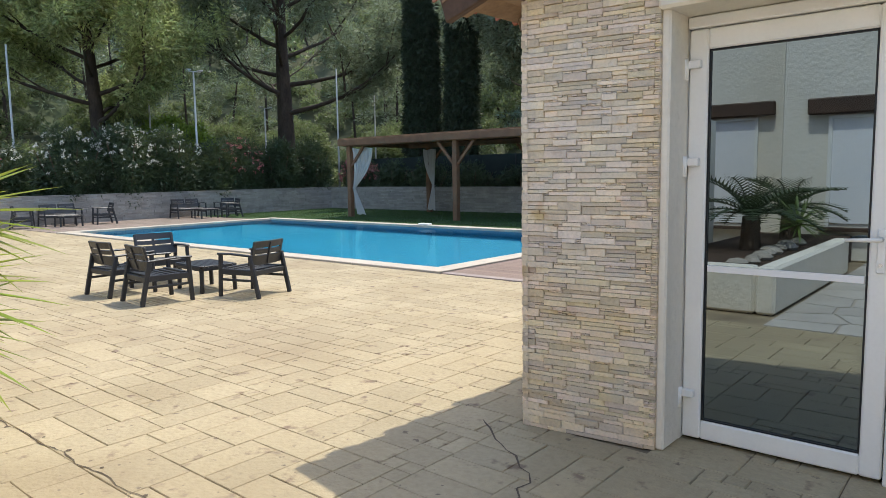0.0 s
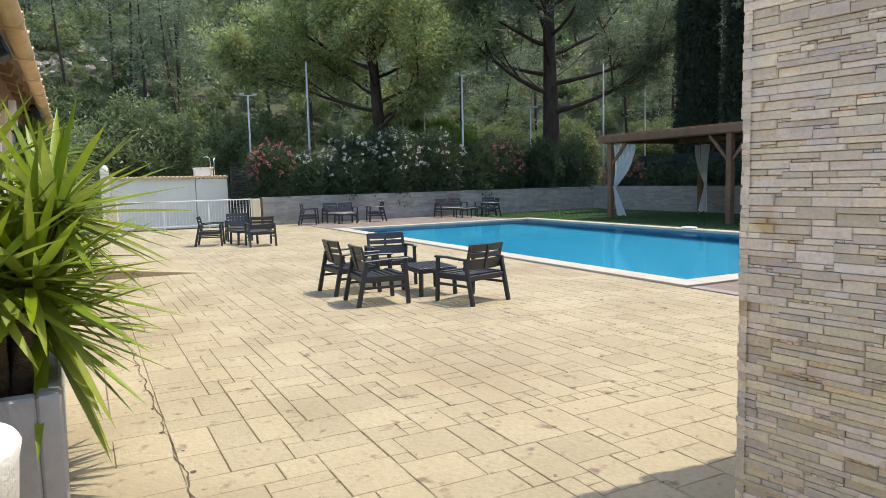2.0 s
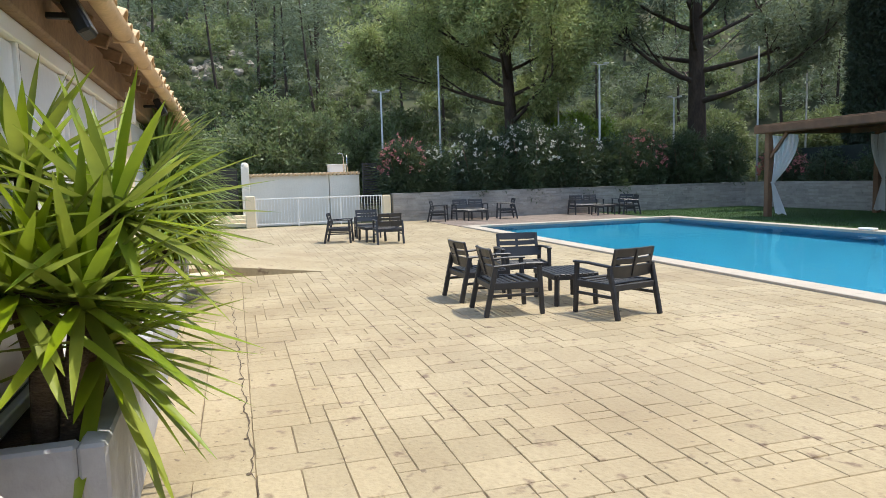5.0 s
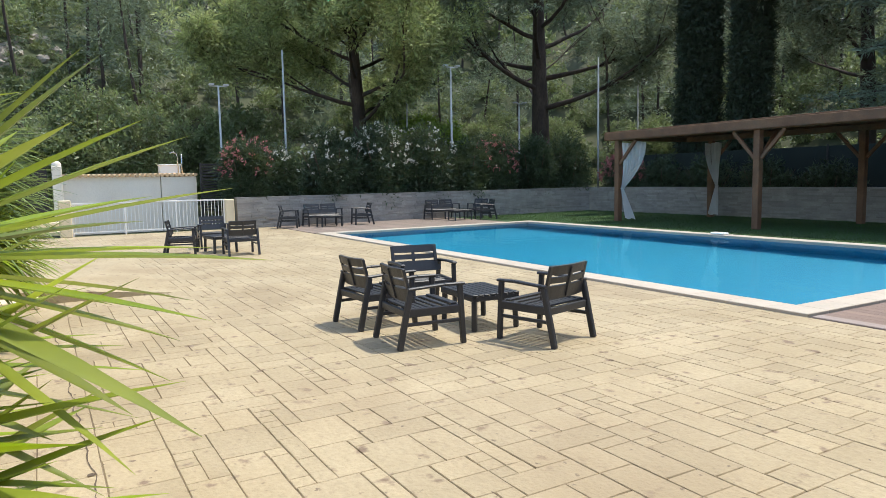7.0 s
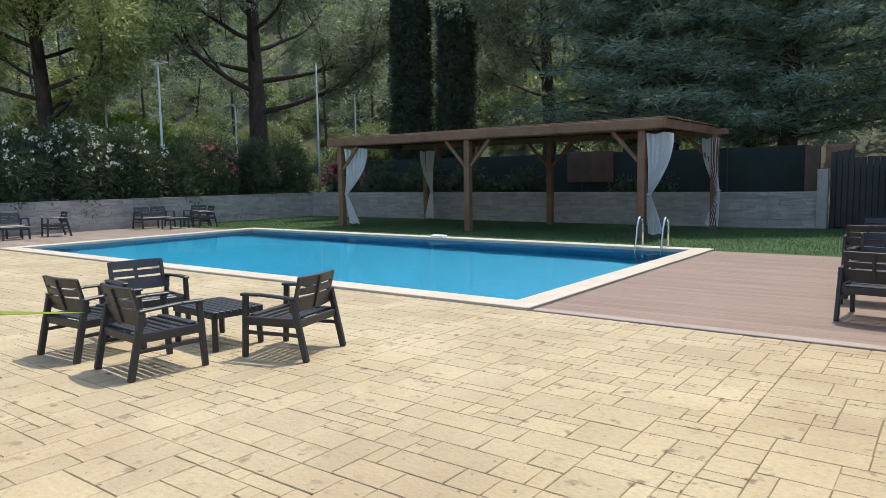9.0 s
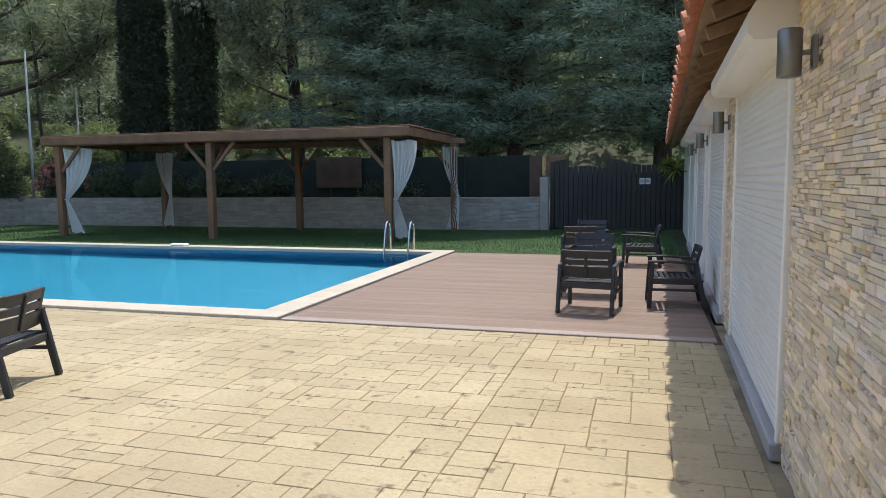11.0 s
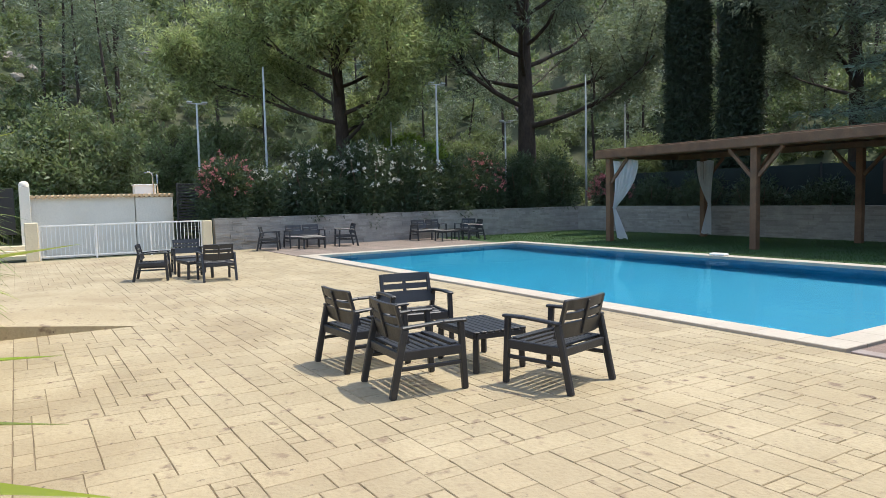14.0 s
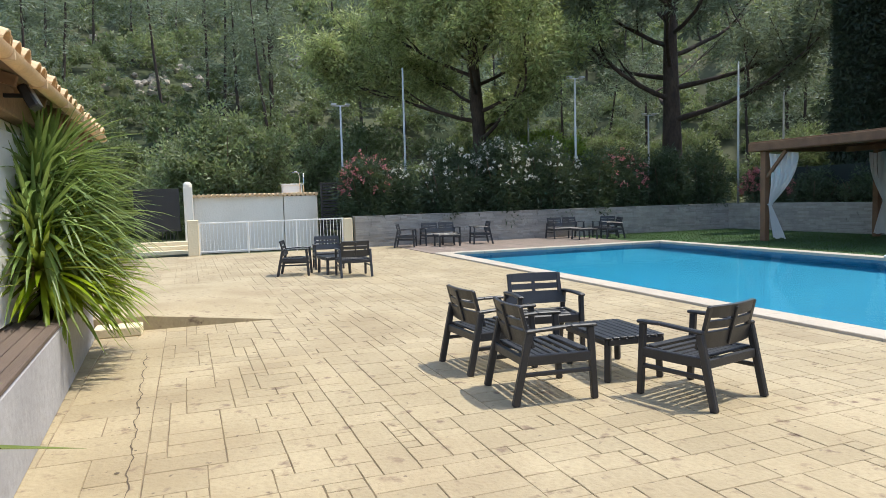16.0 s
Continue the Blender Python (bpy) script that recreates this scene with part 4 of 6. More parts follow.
# ---- pergola ----
perg = empty("pergola", pose(0, 0, 0), "large brown timber pergola with a flat roof on the lawn", "pergola")
PX, PY = (-19.11, -14.1, -9.03), (17.6, 21.2)
for x in PX:
    for y in PY:
        x += 0.7 if y > 20 else 0
        part("post", Build().box(x - 0.09, x + 0.09, y - 0.09, y + 0.09, 0, 2.58, 0.012), M_WOOD, perg)
part("front_beam", Build().box(-19.4, -8.55, 17.51, 17.69, 2.58, 2.74, 0.015), M_WOOD, perg)
part("back_beam", Build().box(-19.4, -8.0, 21.11, 21.29, 2.58, 2.74, 0.015), M_WOOD, perg)
part("fascia", Build().box(-19.5, -8.46, 17.40, 17.45, 2.60, 2.83, 0.01), M_WOOD, perg)
part("fascia", Build().box(-19.5, -8.46, 21.50, 21.55, 2.60, 2.80, 0.01), M_WOOD, perg)
part("fascia", Build().box(-8.458, -8.41, 17.40, 21.55, 2.60, 2.82, 0.01), M_WOOD, perg)
part("fascia", Build().box(-19.55, -19.502, 17.40, 21.55, 2.60, 2.82, 0.01), M_WOOD, perg)
for x in np.arange(-19.3, -8.5, 0.6):
    part("rafter", Build().box(x - 0.03, x + 0.03, 17.46, 21.49, 2.742, 2.805, 0.005), M_WOOD, perg)
roof_ = part("roof", Build().box(-19.48, -8.48, 19.4, 19.5, 2.806, 2.818, 0.003), M_WOOD, perg)
for k in range(20):
    part("roof_board", Build().box(-19.52 - 0.05 * random.random(), -8.40 + 0.06 * random.random(), 17.44 + k * 0.205, 17.63 + k * 0.205, 2.835, 2.86 + 0.02 * random.random(), 0.005), M_WOOD, roof_)
for x in PX:
    for y in PY:
        for s in (-1, 1):
            if (x == PX[0] and s < 0) or (x == PX[2] and s > 0):
                continue
            xb = x + (0.7 if y > 20 else 0)
            part("brace", Build().beam((xb + s * 0.09, y, 1.85), (xb + s * 0.75, y, 2.57), 0.07, 0.09), M_WOOD, perg)
    part("brace", Build().beam((x, 17.69, 1.85), (x, 18.35, 2.57), 0.07, 0.09), M_WOOD, perg)


def curtain(m, label, lean, wide=0.86):
    """A voile curtain tied half way: wide at the rail, narrow at the tie, flared at the foot."""
    c = empty("curtain", m, label, "curtain", "curtains on the pergola")
    rows, cols = 30, 40
    vs, fs = [], []
    for i in range(rows + 1):
        t = i / rows
        z = 2.50 - 2.40 * t
        if t < 0.60:
            w = wide * (1 - (t / 0.60) ** 1.6) + 0.07
            off = lean * (0.40 * (1 - (t / 0.6) ** 1.2)) + lean * 0.12 * math.sin(t / 0.6 * math.pi)
        else:
            w = 0.07 + 0.30 * ((t - 0.60) / 0.40) ** 0.8
            off = lean * 0.30 * ((t - 0.6) / 0.4)
        for j in range(cols + 1):
            u = j / cols - 0.5
            f = 0.045 * math.sin(u * 34 + 2 * t) * (0.4 + w) + 0.02 * math.sin(u * 71 + 5 * t)
            vs.append((off + u * w, f, z + 0.02 * math.sin(u * 9)))
    for i in range(rows):
        for j in range(cols):
            k = i * (cols + 1) + j
            fs.append((k, k + 1, k + cols + 2, k + cols + 1))
    part("cloth", Build().add(vs, fs), M_CLOTH, c, "", True)
    part("tie", Build().tube([(-0.05, -0.045, 1.06), (0.05, -0.045, 1.06), (0.05, 0.045, 1.06), (-0.05, 0.045, 1.06), (-0.05, -0.045, 1.06)], 0.014, 6), M_CLOTH, c)
    return c


curtain(pose(-18.94, 17.62, 0, 0, 0, 12), "white voile curtain tied to a pergola post", 1)
curtain(pose(-18.10, 21.10, 0, 0, 0, 5), "greyish voile curtain tied at a rear pergola post", -0.4, 0.6)
curtain(pose(-8.85, 17.62, 0, 0, 0, 10), "white voile curtain tied to a pergola post", 0.55, 0.6)
curtain(pose(-8.20, 21.12, 0, 0, 0, -8), "white voile curtain tied at a rear pergola post", -0.6, 0.45)

# ---- pool fittings ----
lad = empty("pool_ladder", pose(-7.93, 15.19, 0, 0, 0, 90), "stainless steel pool ladder with two looped rails", "ladder")
for dy in (-0.27, 0.27):
    pts = [(0.30, dy, 0.0), (0.30, dy, 0.45), (0.27, dy, 0.58), (0.18, dy, 0.66), (0.06, dy, 0.62), (-0.02, dy, 0.45), (-0.12, dy, 0.0), (-0.14, dy, -0.5), (-0.14, dy, -0.95)]
    part("rail", Build().tube(pts, 0.022, 12), M_METAL, lad, "", True)
for z in (-0.25, -0.5, -0.75):
    part("step", Build().box(-0.18, -0.10, -0.25, 0.25, z - 0.012, z + 0.012), M_METAL, lad)
sk = empty("skimmer_lid", pose(-13.45, 15.0, 0), "small white plastic float at the pool edge", "float")
part("body", Build().box(-0.2, 0.2, 0.22, 0.42, 0.036, 0.09, 0.025), M_WHITEP, sk)


# ---- garden furniture ----
def seat_unit(name, w, label, category, group):
    """An anthracite slatted resin seat, w wide, facing +y."""
    e = empty(name, pose(0, 0, 0), label, category, group)
    hw = w / 2
    for s in (-1, 1):
        x = s * (hw - 0.03)
        part("front_leg", Build().beam((x, 0.29, 0), (x, 0.26, 0.535), 0.044, 0.050, 0.008, (0, 1, 0)), M_CHAIR, e)
        part("back_leg", Build().beam((x, -0.33, 0), (x, -0.215, 0.52), 0.044, 0.054, 0.008, (0, 1, 0)), M_CHAIR, e)
        b = Build().beam((x, 0.305, 0.545), (x, 0.10, 0.548), 0.056, 0.025, 0.008)
        b.beam((x, 0.105, 0.548), (x, -0.245, 0.528), 0.050, 0.025, 0.008)
        part("armrest", b, M_CHAIR, e)
        part("side_rail", Build().box(x - 0.018, x + 0.018, -0.25, 0.26, 0.285, 0.358, 0.006), M_CHAIR, e)
        part("stretcher", Build().box(x - 0.014, x + 0.014, -0.27, 0.265, 0.205, 0.235, 0.005), M_CHAIR, e)
    seat = part("seat_frame", Build().box(-hw + 0.05, hw - 0.05, 0.235, 0.278, 0.285, 0.366, 0.010), M_CHAIR, e)
    part("back_rail", Build().box(-hw + 0.05, hw - 0.05, -0.27, -0.235, 0.28, 0.345, 0.006), M_CHAIR, e)
    for k in range(7):
        y = 0.232 - k * 0.066
        z = 0.374 - 0.022 * math.sin(k / 6 * math.pi) - 0.018 * k / 6
        part("seat_slat", Build().box(-hw + 0.05, hw - 0.05, y - 0.047, y, z - 0.018, z, 0.005), M_CHAIR, seat)
    sections = [(-hw + 0.05, hw - 0.05)] if w < 0.9 else [(-hw + 0.05, -0.02), (0.02, hw - 0.05)]
    m = pose(0, -0.168, 0.33, 14.5, 0, 0)
    for x0, x1 in sections:
        for z0, z1, dw in ((0.085, 0.205, -0.03), (0.232, 0.284, 0.016), (0.311, 0.392, 0.02)):
            n = 6
            b = Build()
            vs, fs = [], []
            for i in range(n + 1):
                u = i / n
                bow = 0.030 * (1 - (2 * u - 1) ** 2)
                for yy in (-0.011, 0.011):
                    for zz in (z0, z1):
                        vs.append(m @ Vector((x0 + dw + u * (x1 - x0 - 2 * dw), yy - bow, zz + (0.006 * math.sin(u * math.pi) if zz == z1 else 0))))
            for i in range(n):
                k = i * 4
                fs += [(k, k + 4, k + 5, k + 1), (k + 2, k + 3, k + 7, k + 6), (k + 1, k + 5, k + 7, k + 3), (k, k + 2, k + 6, k + 4)]
            fs += [(0, 1, 3, 2), (n * 4, n * 4 + 2, n * 4 + 3, n * 4 + 1)]
            if dw < 0:
                back = part("backrest", b.add(vs, fs), M_CHAIR, e)
            else:
                part("back_slat", b.add(vs, fs), M_CHAIR, back)
        xm = (x0 + x1) / 2
        for xs in (x0 + 0.022, x1 - 0.022):
            part("back_stile", Build().box(xs - 0.02, xs + 0.02, -0.016, 0.012, 0.19, 0.390, 0.005, m), M_CHAIR, back)
        part("back_strut", Build().box(xm - 0.016, xm + 0.016, -0.056, -0.022, 0.10, 0.382, 0.004, m), M_CHAIR, back)
    if w > 0.9:
        part("middle_leg", Build().box(-0.022, 0.022, 0.20, 0.25, 0, 0.27, 0.006), M_CHAIR, e)
    return e


def low_table(w, d, label, group):
    e = empty("coffee_table", pose(0, 0, 0), label, "coffee table", group)
    for sx in (-1, 1):
        for sy in (-1, 1):
            part("leg", Build().beam((sx * (w / 2 - 0.035), sy * (d / 2 - 0.035), 0), (sx * (w / 2 - 0.045), sy * (d / 2 - 0.045), 0.31), 0.05, 0.05, 0.008), M_CHAIR, e)
    for s in (-1, 1):
        part("apron", Build().box(-w / 2 + 0.02, w / 2 - 0.02, s * (d / 2 - 0.02) - 0.015, s * (d / 2 - 0.02) + 0.015, 0.295, 0.345, 0.006), M_CHAIR, e)
        part("apron", Build().box(s * (w / 2 - 0.02) - 0.015, s * (w / 2 - 0.02) + 0.015, -d / 2 + 0.036, d / 2 - 0.036, 0.295, 0.345, 0.006), M_CHAIR, e)
    top = part("tabletop", Build().box(-w / 2 + 0.03, w / 2 - 0.03, -0.02, 0.02, 0.325, 0.345, 0.004), M_CHAIR, e)
    for k in range(8):
        t = (d - 0.01) / 8
        part("slat", Build().box(-w / 2, w / 2, -d / 2 + k * t + 0.005, -d / 2 + (k + 1) * t - 0.005, 0.346, 0.362, 0.004), M_CHAIR, top)
    return e


CH_L = "anthracite slatted resin armchair on the terrace"
G1 = "chairs round the near table"
first = seat_unit("armchair", 0.66, CH_L, "armchair", G1)
first.matrix_basis = pose(-8.16, 4.385, 0, 0, 0, -4.6)


def chair_at(x, y, rz, group, label=CH_L, z=0.0):
    return tagged(copy_thing(first, pose(x, y, z, 0, 0, rz)), label, "armchair", group)


chair_at(-9.118, 4.38, 2.7, G1)
chair_at(-7.589, 5.38, 104.5, G1)
chair_at(-9.51, 5.13, -100, G1)
tb = low_table(0.74, 0.54, "low anthracite slatted resin coffee table", "coffee tables")
tb.matrix_basis = pose(-8.466, 5.232, 0, 0, 0, -4.7)


def table_at(x, y, rz, z=0.0):
    return copy_thing(tb, pose(x, y, z, 0, 0, rz))


G2 = "chairs round the far table"
chair_at(-18.0, 3.98, -15, G2)
chair_at(-17.05, 4.98, 88, G2)
chair_at(-19.0, 4.85, -95, G2)
table_at(-17.85, 4.75, 5)
GW = "seats along the stone wall"
WL = "anthracite slatted armchair in the shade of the stone wall"
sofa = seat_unit("garden_bench", 1.22, "anthracite slatted two-seat garden bench by the stone wall", "bench", GW)
sofa.matrix_basis = pose(-24.5, 9.55, 0.012, 0, 0, -90)
chair_at(-24.2, 8.30, -25, GW, WL, 0.012)
chair_at(-24.0, 10.75, 170, GW, WL, 0.012)
table_at(-23.75, 9.5, 90, 0.012)
copy_thing(sofa, pose(-24.5, 14.15, 0.012, 0, 0, -90))
chair_at(-23.3, 15.25, 165, GW, WL, 0.0)
chair_at(-24.3, 15.6, -150, GW, WL, 0.0)
table_at(-23.5, 14.3, 90, 0.012)
GR = "seats on the deck"
RL = "anthracite slatted armchair on the brown decking"
chair_at(-3.50, 9.50, -7, GR, RL, 0.012)
chair_at(-3.62, 11.5, 180, GR, RL, 0.012)
table_at(-3.6, 10.5, 0, 0.012)
chair_at(-2.57, 10.05, 92, GR, RL, 0.012)
chair_at(-2.95, 13.9, 85, GR, RL, 0.012)
chair_at(-3.95, 13.5, 0, GR, RL, 0.012)
chair_at(-3.9, 14.9, 180, GR, RL, 0.012)


# ---- spiky plants ----
def rosette(b, centre, axis, n, length, width, droop, low=-0.35):
    """Sword leaves fanning out of one head; they arch under their weight."""
    axis = Vector(axis).normalized()
    for i in range(n):
        az = i * 2.39996 + random.uniform(-.2, .2)
        t = (i + 0.5) / n
        el = math.asin(max(-0.95, min(0.99, 1 - t * (1 - low)))) + random.uniform(-.08, .08)
        d = Vector((math.cos(az) * math.cos(el), math.sin(az) * math.cos(el), math.sin(el)))
        d = axis.to_track_quat("Z", "Y") @ d
        ln = length * random.uniform(0.75, 1.1) * (0.75 + 0.35 * math.cos(el))
        side = d.cross(Vector((0, 0, 1)))
        if side.length < 0.05:
            side = Vector((1, 0, 0))
        side.normalize()
        p, seg = Vector(centre) + d * 0.03, 6
        vs, fs = [], []
        w = width * random.uniform(0.8, 1.15)
        dd = d.copy()
        for s in range(seg + 1):
            u = s / seg
            ww = w * (0.55 + 0.6 * math.sin(min(1, u * 1.7 + 0.12) * math.pi / 2)) * (1 - u ** 3.0) * 0.5 + 0.0006
            nr = side.cross(dd).normalized()
            vs += [p + side * ww + nr * ww * 0.35, p.copy(), p - side * ww + nr * ww * 0.35]
            dd = (dd + Vector((0, 0, -droop * (0.25 + u) * ln / seg * 2.2))).normalized()
            p = p + dd * (ln / seg)
        for s in range(seg):
            k = s * 3
            fs += [(k, k + 1, k + 4, k + 3), (k + 1, k + 2, k + 5, k + 4)]
        b.add(vs, fs)


def spiky(name, base, heads, material, label, n=60, length=0.65, width=0.045, droop=0.5, dead=0):
    e = empty(name, pose(*base), label, "plant")
    for h in heads:
        hx, hy, hz = h[0] - base[0], h[1] - base[1], h[2] - base[2]
        kx, ky = random.uniform(-.04, .04), random.uniform(-.04, .04)
        st = (hx * 0.4, hy * 0.4, 0)
        part("stem", Build().tube([st, (hx * 0.6 + kx, hy * 0.6 + ky, hz * 0.5), (hx, hy, hz + 0.02)], [0.05, 0.042, 0.035], 10), M_BARKL, e, "", True)
        b = Build()
        rosette(b, (hx, hy, hz), h[3] if len(h) > 3 else (0, 0.1, 1), n, length, width, droop)
        part("leaf_head", b, material, e, "", True)
        if dead:
            b = Build()
            rosette(b, (hx, hy, hz - 0.04), (0, 0, -1), dead, length * 0.7, width * 0.7, 0.9, 0.3)
            part("dry_leaves", b, M_DEAD, e, "", True)
    return e


spiky("yucca", (-4.15, 0.88, 0.47), [(-4.2, 1.13, 1.34, (0.05, 0.45, 1)), (-4.0, 0.82, 1.08, (0.25, 0.2, 1)), (-4.28, 1.05, 0.80, (0.15, 0.8, 0.6)), (-4.05, 1.02, 1.02, (0.3, 0.6, 0.8))], M_YUC, "bright green yucca with sword leaves in the planter", 52, 0.64, 0.050, 0.08)
spiky("yucca", (-4.55, 0.84, 0.47), [(-4.45, 0.76, 1.50), (-4.62, 0.96, 1.08, (-0.1, 0.4, 1)), (-4.75, 0.86, 0.85, (-0.1, 0.5, 0.9))], M_YUC, "bright green yucca with sword leaves in the planter", 50, 0.60, 0.050, 0.10)
spiky("dracaena", (-11.1, 0.84, 0.47), [(-11.0, 0.95, 1.90, (0, 0.2, 1)), (-10.5, 0.9, 1.72, (0.2, 0.3, 1)), (-10.15, 0.92, 1.30, (0.3, 0.4, 1)), (-11.35, 1.10, 1.38, (-0.2, 0.6, 1)), (-10.85, 1.0, 1.45, (0.2, 0.5, 1))], M_DRAC, "tall dark green narrow-leaved dracaena in the planter", 150, 0.88, 0.036, 0.42, 10)
spiky("dracaena", (-10.8, 0.88, 0.47), [(-10.7, 1.12, 0.92, (0.1, 0.7, 1)), (-11.2, 1.16, 0.86, (0, 0.9, 1)), (-10.3, 1.02, 0.84, (0.4, 0.6, 1)), (-10.05, 0.95, 0.98, (0.3, 0.4, 1))], M_YUC, "bright green arching grassy dracaena in the planter", 120, 0.74, 0.042, 0.36)
for e, c, s in ((vine, (0, 0, 0), 0.45), (vine2, (0, 0, 0), 0.35)):
    b = Build()
    rosette(b, c, (-0.4, -0.2, 1), 40, s, 0.03, 0.9)
    part("leaf_head", b, M_YUC, e, "", True)
    part("basket", Build().lathe([(0.0, -0.16), (0.08, -0.15), (0.12, 0.0), (0.10, 0.0), (0, -0.02)], 14), M_BLACK, e)
    part("bracket", Build().box(0.0, 0.30 if e is vine else 0.02, -0.01, 0.30 if e is vine2 else 0.01, -0.06, -0.04, 0.003), M_BLACK, e)
# cycads and a small yucca in the courtyard bed
for cxx, cyy, s in ((-2.85, -2.2, 0.95), (-2.8, -4.0, 0.85)):
    e = empty("cycad", pose(cxx, cyy, 0.42), "dark green cycad palm in the raised bed", "palm")
    part("trunk", Build().tube([(0, 0, 0), (0, 0, 0.45)], [0.14, 0.11], 12), M_BARKL, e)
    for i in range(26):
        az, el = i * 2.4, 0.25 + 0.9 * (i % 5) / 5
        d = Vector((math.cos(az) * math.cos(el), math.sin(az) * math.cos(el), math.sin(el)))
        p, b, pts = Vector((0, 0, 0.45)), Build(), []
        for k in range(9):
            pts.append(p.copy())
            p = p + d * (s / 8)
            d = (d + Vector((0, 0, -0.13))).normalized()
        sd_ = pts[1].cross(Vector((0, 0, 1))).normalized()
        for k in range(1, 9):
            for f in (0, 0.5):
                q = pts[k - 1].lerp(pts[k], f)
                for sg in (-1, 1):
                    tip = q + sd_ * sg * 0.20 * math.sin(0.35 + 2.4 * (k + f) / 9) + (pts[k] - pts[k - 1]) * 0.8 + Vector((0, 0, 0.04))
                    o = (pts[k] - pts[k - 1]) * 0.16
                    b.add([q - o, q + o, tip], [(0, 1, 2)])
        b.tube(pts, 0.008, 4, False)
        part("frond", b, M_OLE, e)
spiky("yucca", (-2.5, -3.3, 0.42), [(-2.5, -3.3, 0.7)], M_DRAC, "small spiky yucca in the raised bed", 60, 0.5, 0.03, 0.3)


# ---- trees ----
def limb(b, a, d, length, r, depth, tips, spread=0.55, lift=0.12, seg=6):
    """A limb that bends upwards and forks; it records where foliage goes."""
    p, d = Vector(a), Vector(d).normalized()
    pts, rad = [p.copy()], [r]
    for k in range(5):
        d = (d + Vector((random.uniform(-.16, .16), random.uniform(-.16, .16), random.uniform(-.06, .10) + lift * 0.4))).normalized()
        p = p + d * length / 5
        pts.append(p.copy())
        rad.append(r * (1 - 0.13 * (k + 1)))
        if depth <= 1 and k >= 1:
            tips.append(p.copy())
    b.tube(pts, rad, seg, False)
    if depth > 0:
        for k in range(random.choice((3, 4))):
            q = pts[random.choice((2, 3, 4, 5))]
            w = (d + Vector((random.uniform(-1, 1), random.uniform(-1, 1), random.uniform(-.3, .6))) * spread * 1.5).normalized()
            limb(b, q, w, length * random.uniform(0.5, 0.72), r * 0.45, depth - 1, tips, spread, lift, 5)
    else:
        tips.append(p.copy())


def pine(name, base, height, trunk_r, first_limb, n_limbs, reach, material, label, per=70, leaf=(0.24, 0.035), clump=0.55, lean=(0, 0), depth=2, low_dir=0.1):
    """A stone pine or Aleppo pine: trunk, spreading limbs, crown of needle tufts."""
    e = empty(name, pose(*base), label, "tree")
    b, tips = Build(), []
    pts, rad = [], []
    for k in range(9):
        t = k / 8
        pts.append(Vector((lean[0] * t + 0.12 * math.sin(t * 5 + base[0]), lean[1] * t + 0.12 * math.cos(t * 4), height * 0.86 * t)))
        rad.append(trunk_r * (1.25 if k == 0 else 1) * (1 - 0.72 * t))
    b.tube(pts, rad, 12, False)
    for i in range(n_limbs):
        t = first_limb + (0.97 - first_limb) * (i / n_limbs)
        k = t * 8
        q = pts[int(k)].lerp(pts[min(8, int(k) + 1)], k - int(k))
        az = i * 2.4 + random.uniform(-.3, .3)
        el = low_dir + 0.75 * (i / n_limbs) ** 1.3
        limb(b, q, (math.cos(az) * math.cos(el), math.sin(az) * math.cos(el), math.sin(el)), reach * random.uniform(0.75, 1.1) * (1 - 0.45 * (i / n_limbs)), trunk_r * (0.27 - 0.12 * i / n_limbs), depth, tips)
    part("trunk", b, M_BARK, e, "", True)
    c = np.array([tuple(p) for p in tips])
    c = c + np.stack([rng.normal(0, 0.35, len(c)), rng.normal(0, 0.35, len(c)), rng.uniform(-0.9, 0.3, len(c))], 1)
    v, f = clumps(c, clump * rng.uniform(0.7, 1.3, len(c)), per, leaf[0], leaf[1], 0.75, 0.7)
    cr = new("crown", array_mesh("crown", v, f, material))
    cr.parent = e
    return e


def cypress(base, h, r, label):
    e = empty("cypress", pose(*base), label, "tree")
    part("trunk", Build().tube([(0, 0, 0), (0, 0, h * 0.5), (0, 0, h * 0.95)], [0.2, 0.12, 0.03], 8), M_BARK, e)
    n = 2100
    t = rng.random(n) ** 0.8
    prof = r * np.minimum(1, 0.55 + t * 3) * (1 - t ** 2.5) ** 0.6 + 0.05
    az = rng.uniform(0, 2 * np.pi, n)
    rr = prof * (0.75 + 0.3 * rng.random(n))
    c = np.stack([rr * np.cos(az), rr * np.sin(az), 0.4 + t * (h - 0.4)], 1)
    v, f = clumps(c, 0.24, 36, 0.20, 0.06, 0.5, 1.6)
    cr = new("crown", array_mesh("crown", v, f, M_CYP))
    cr.parent = e


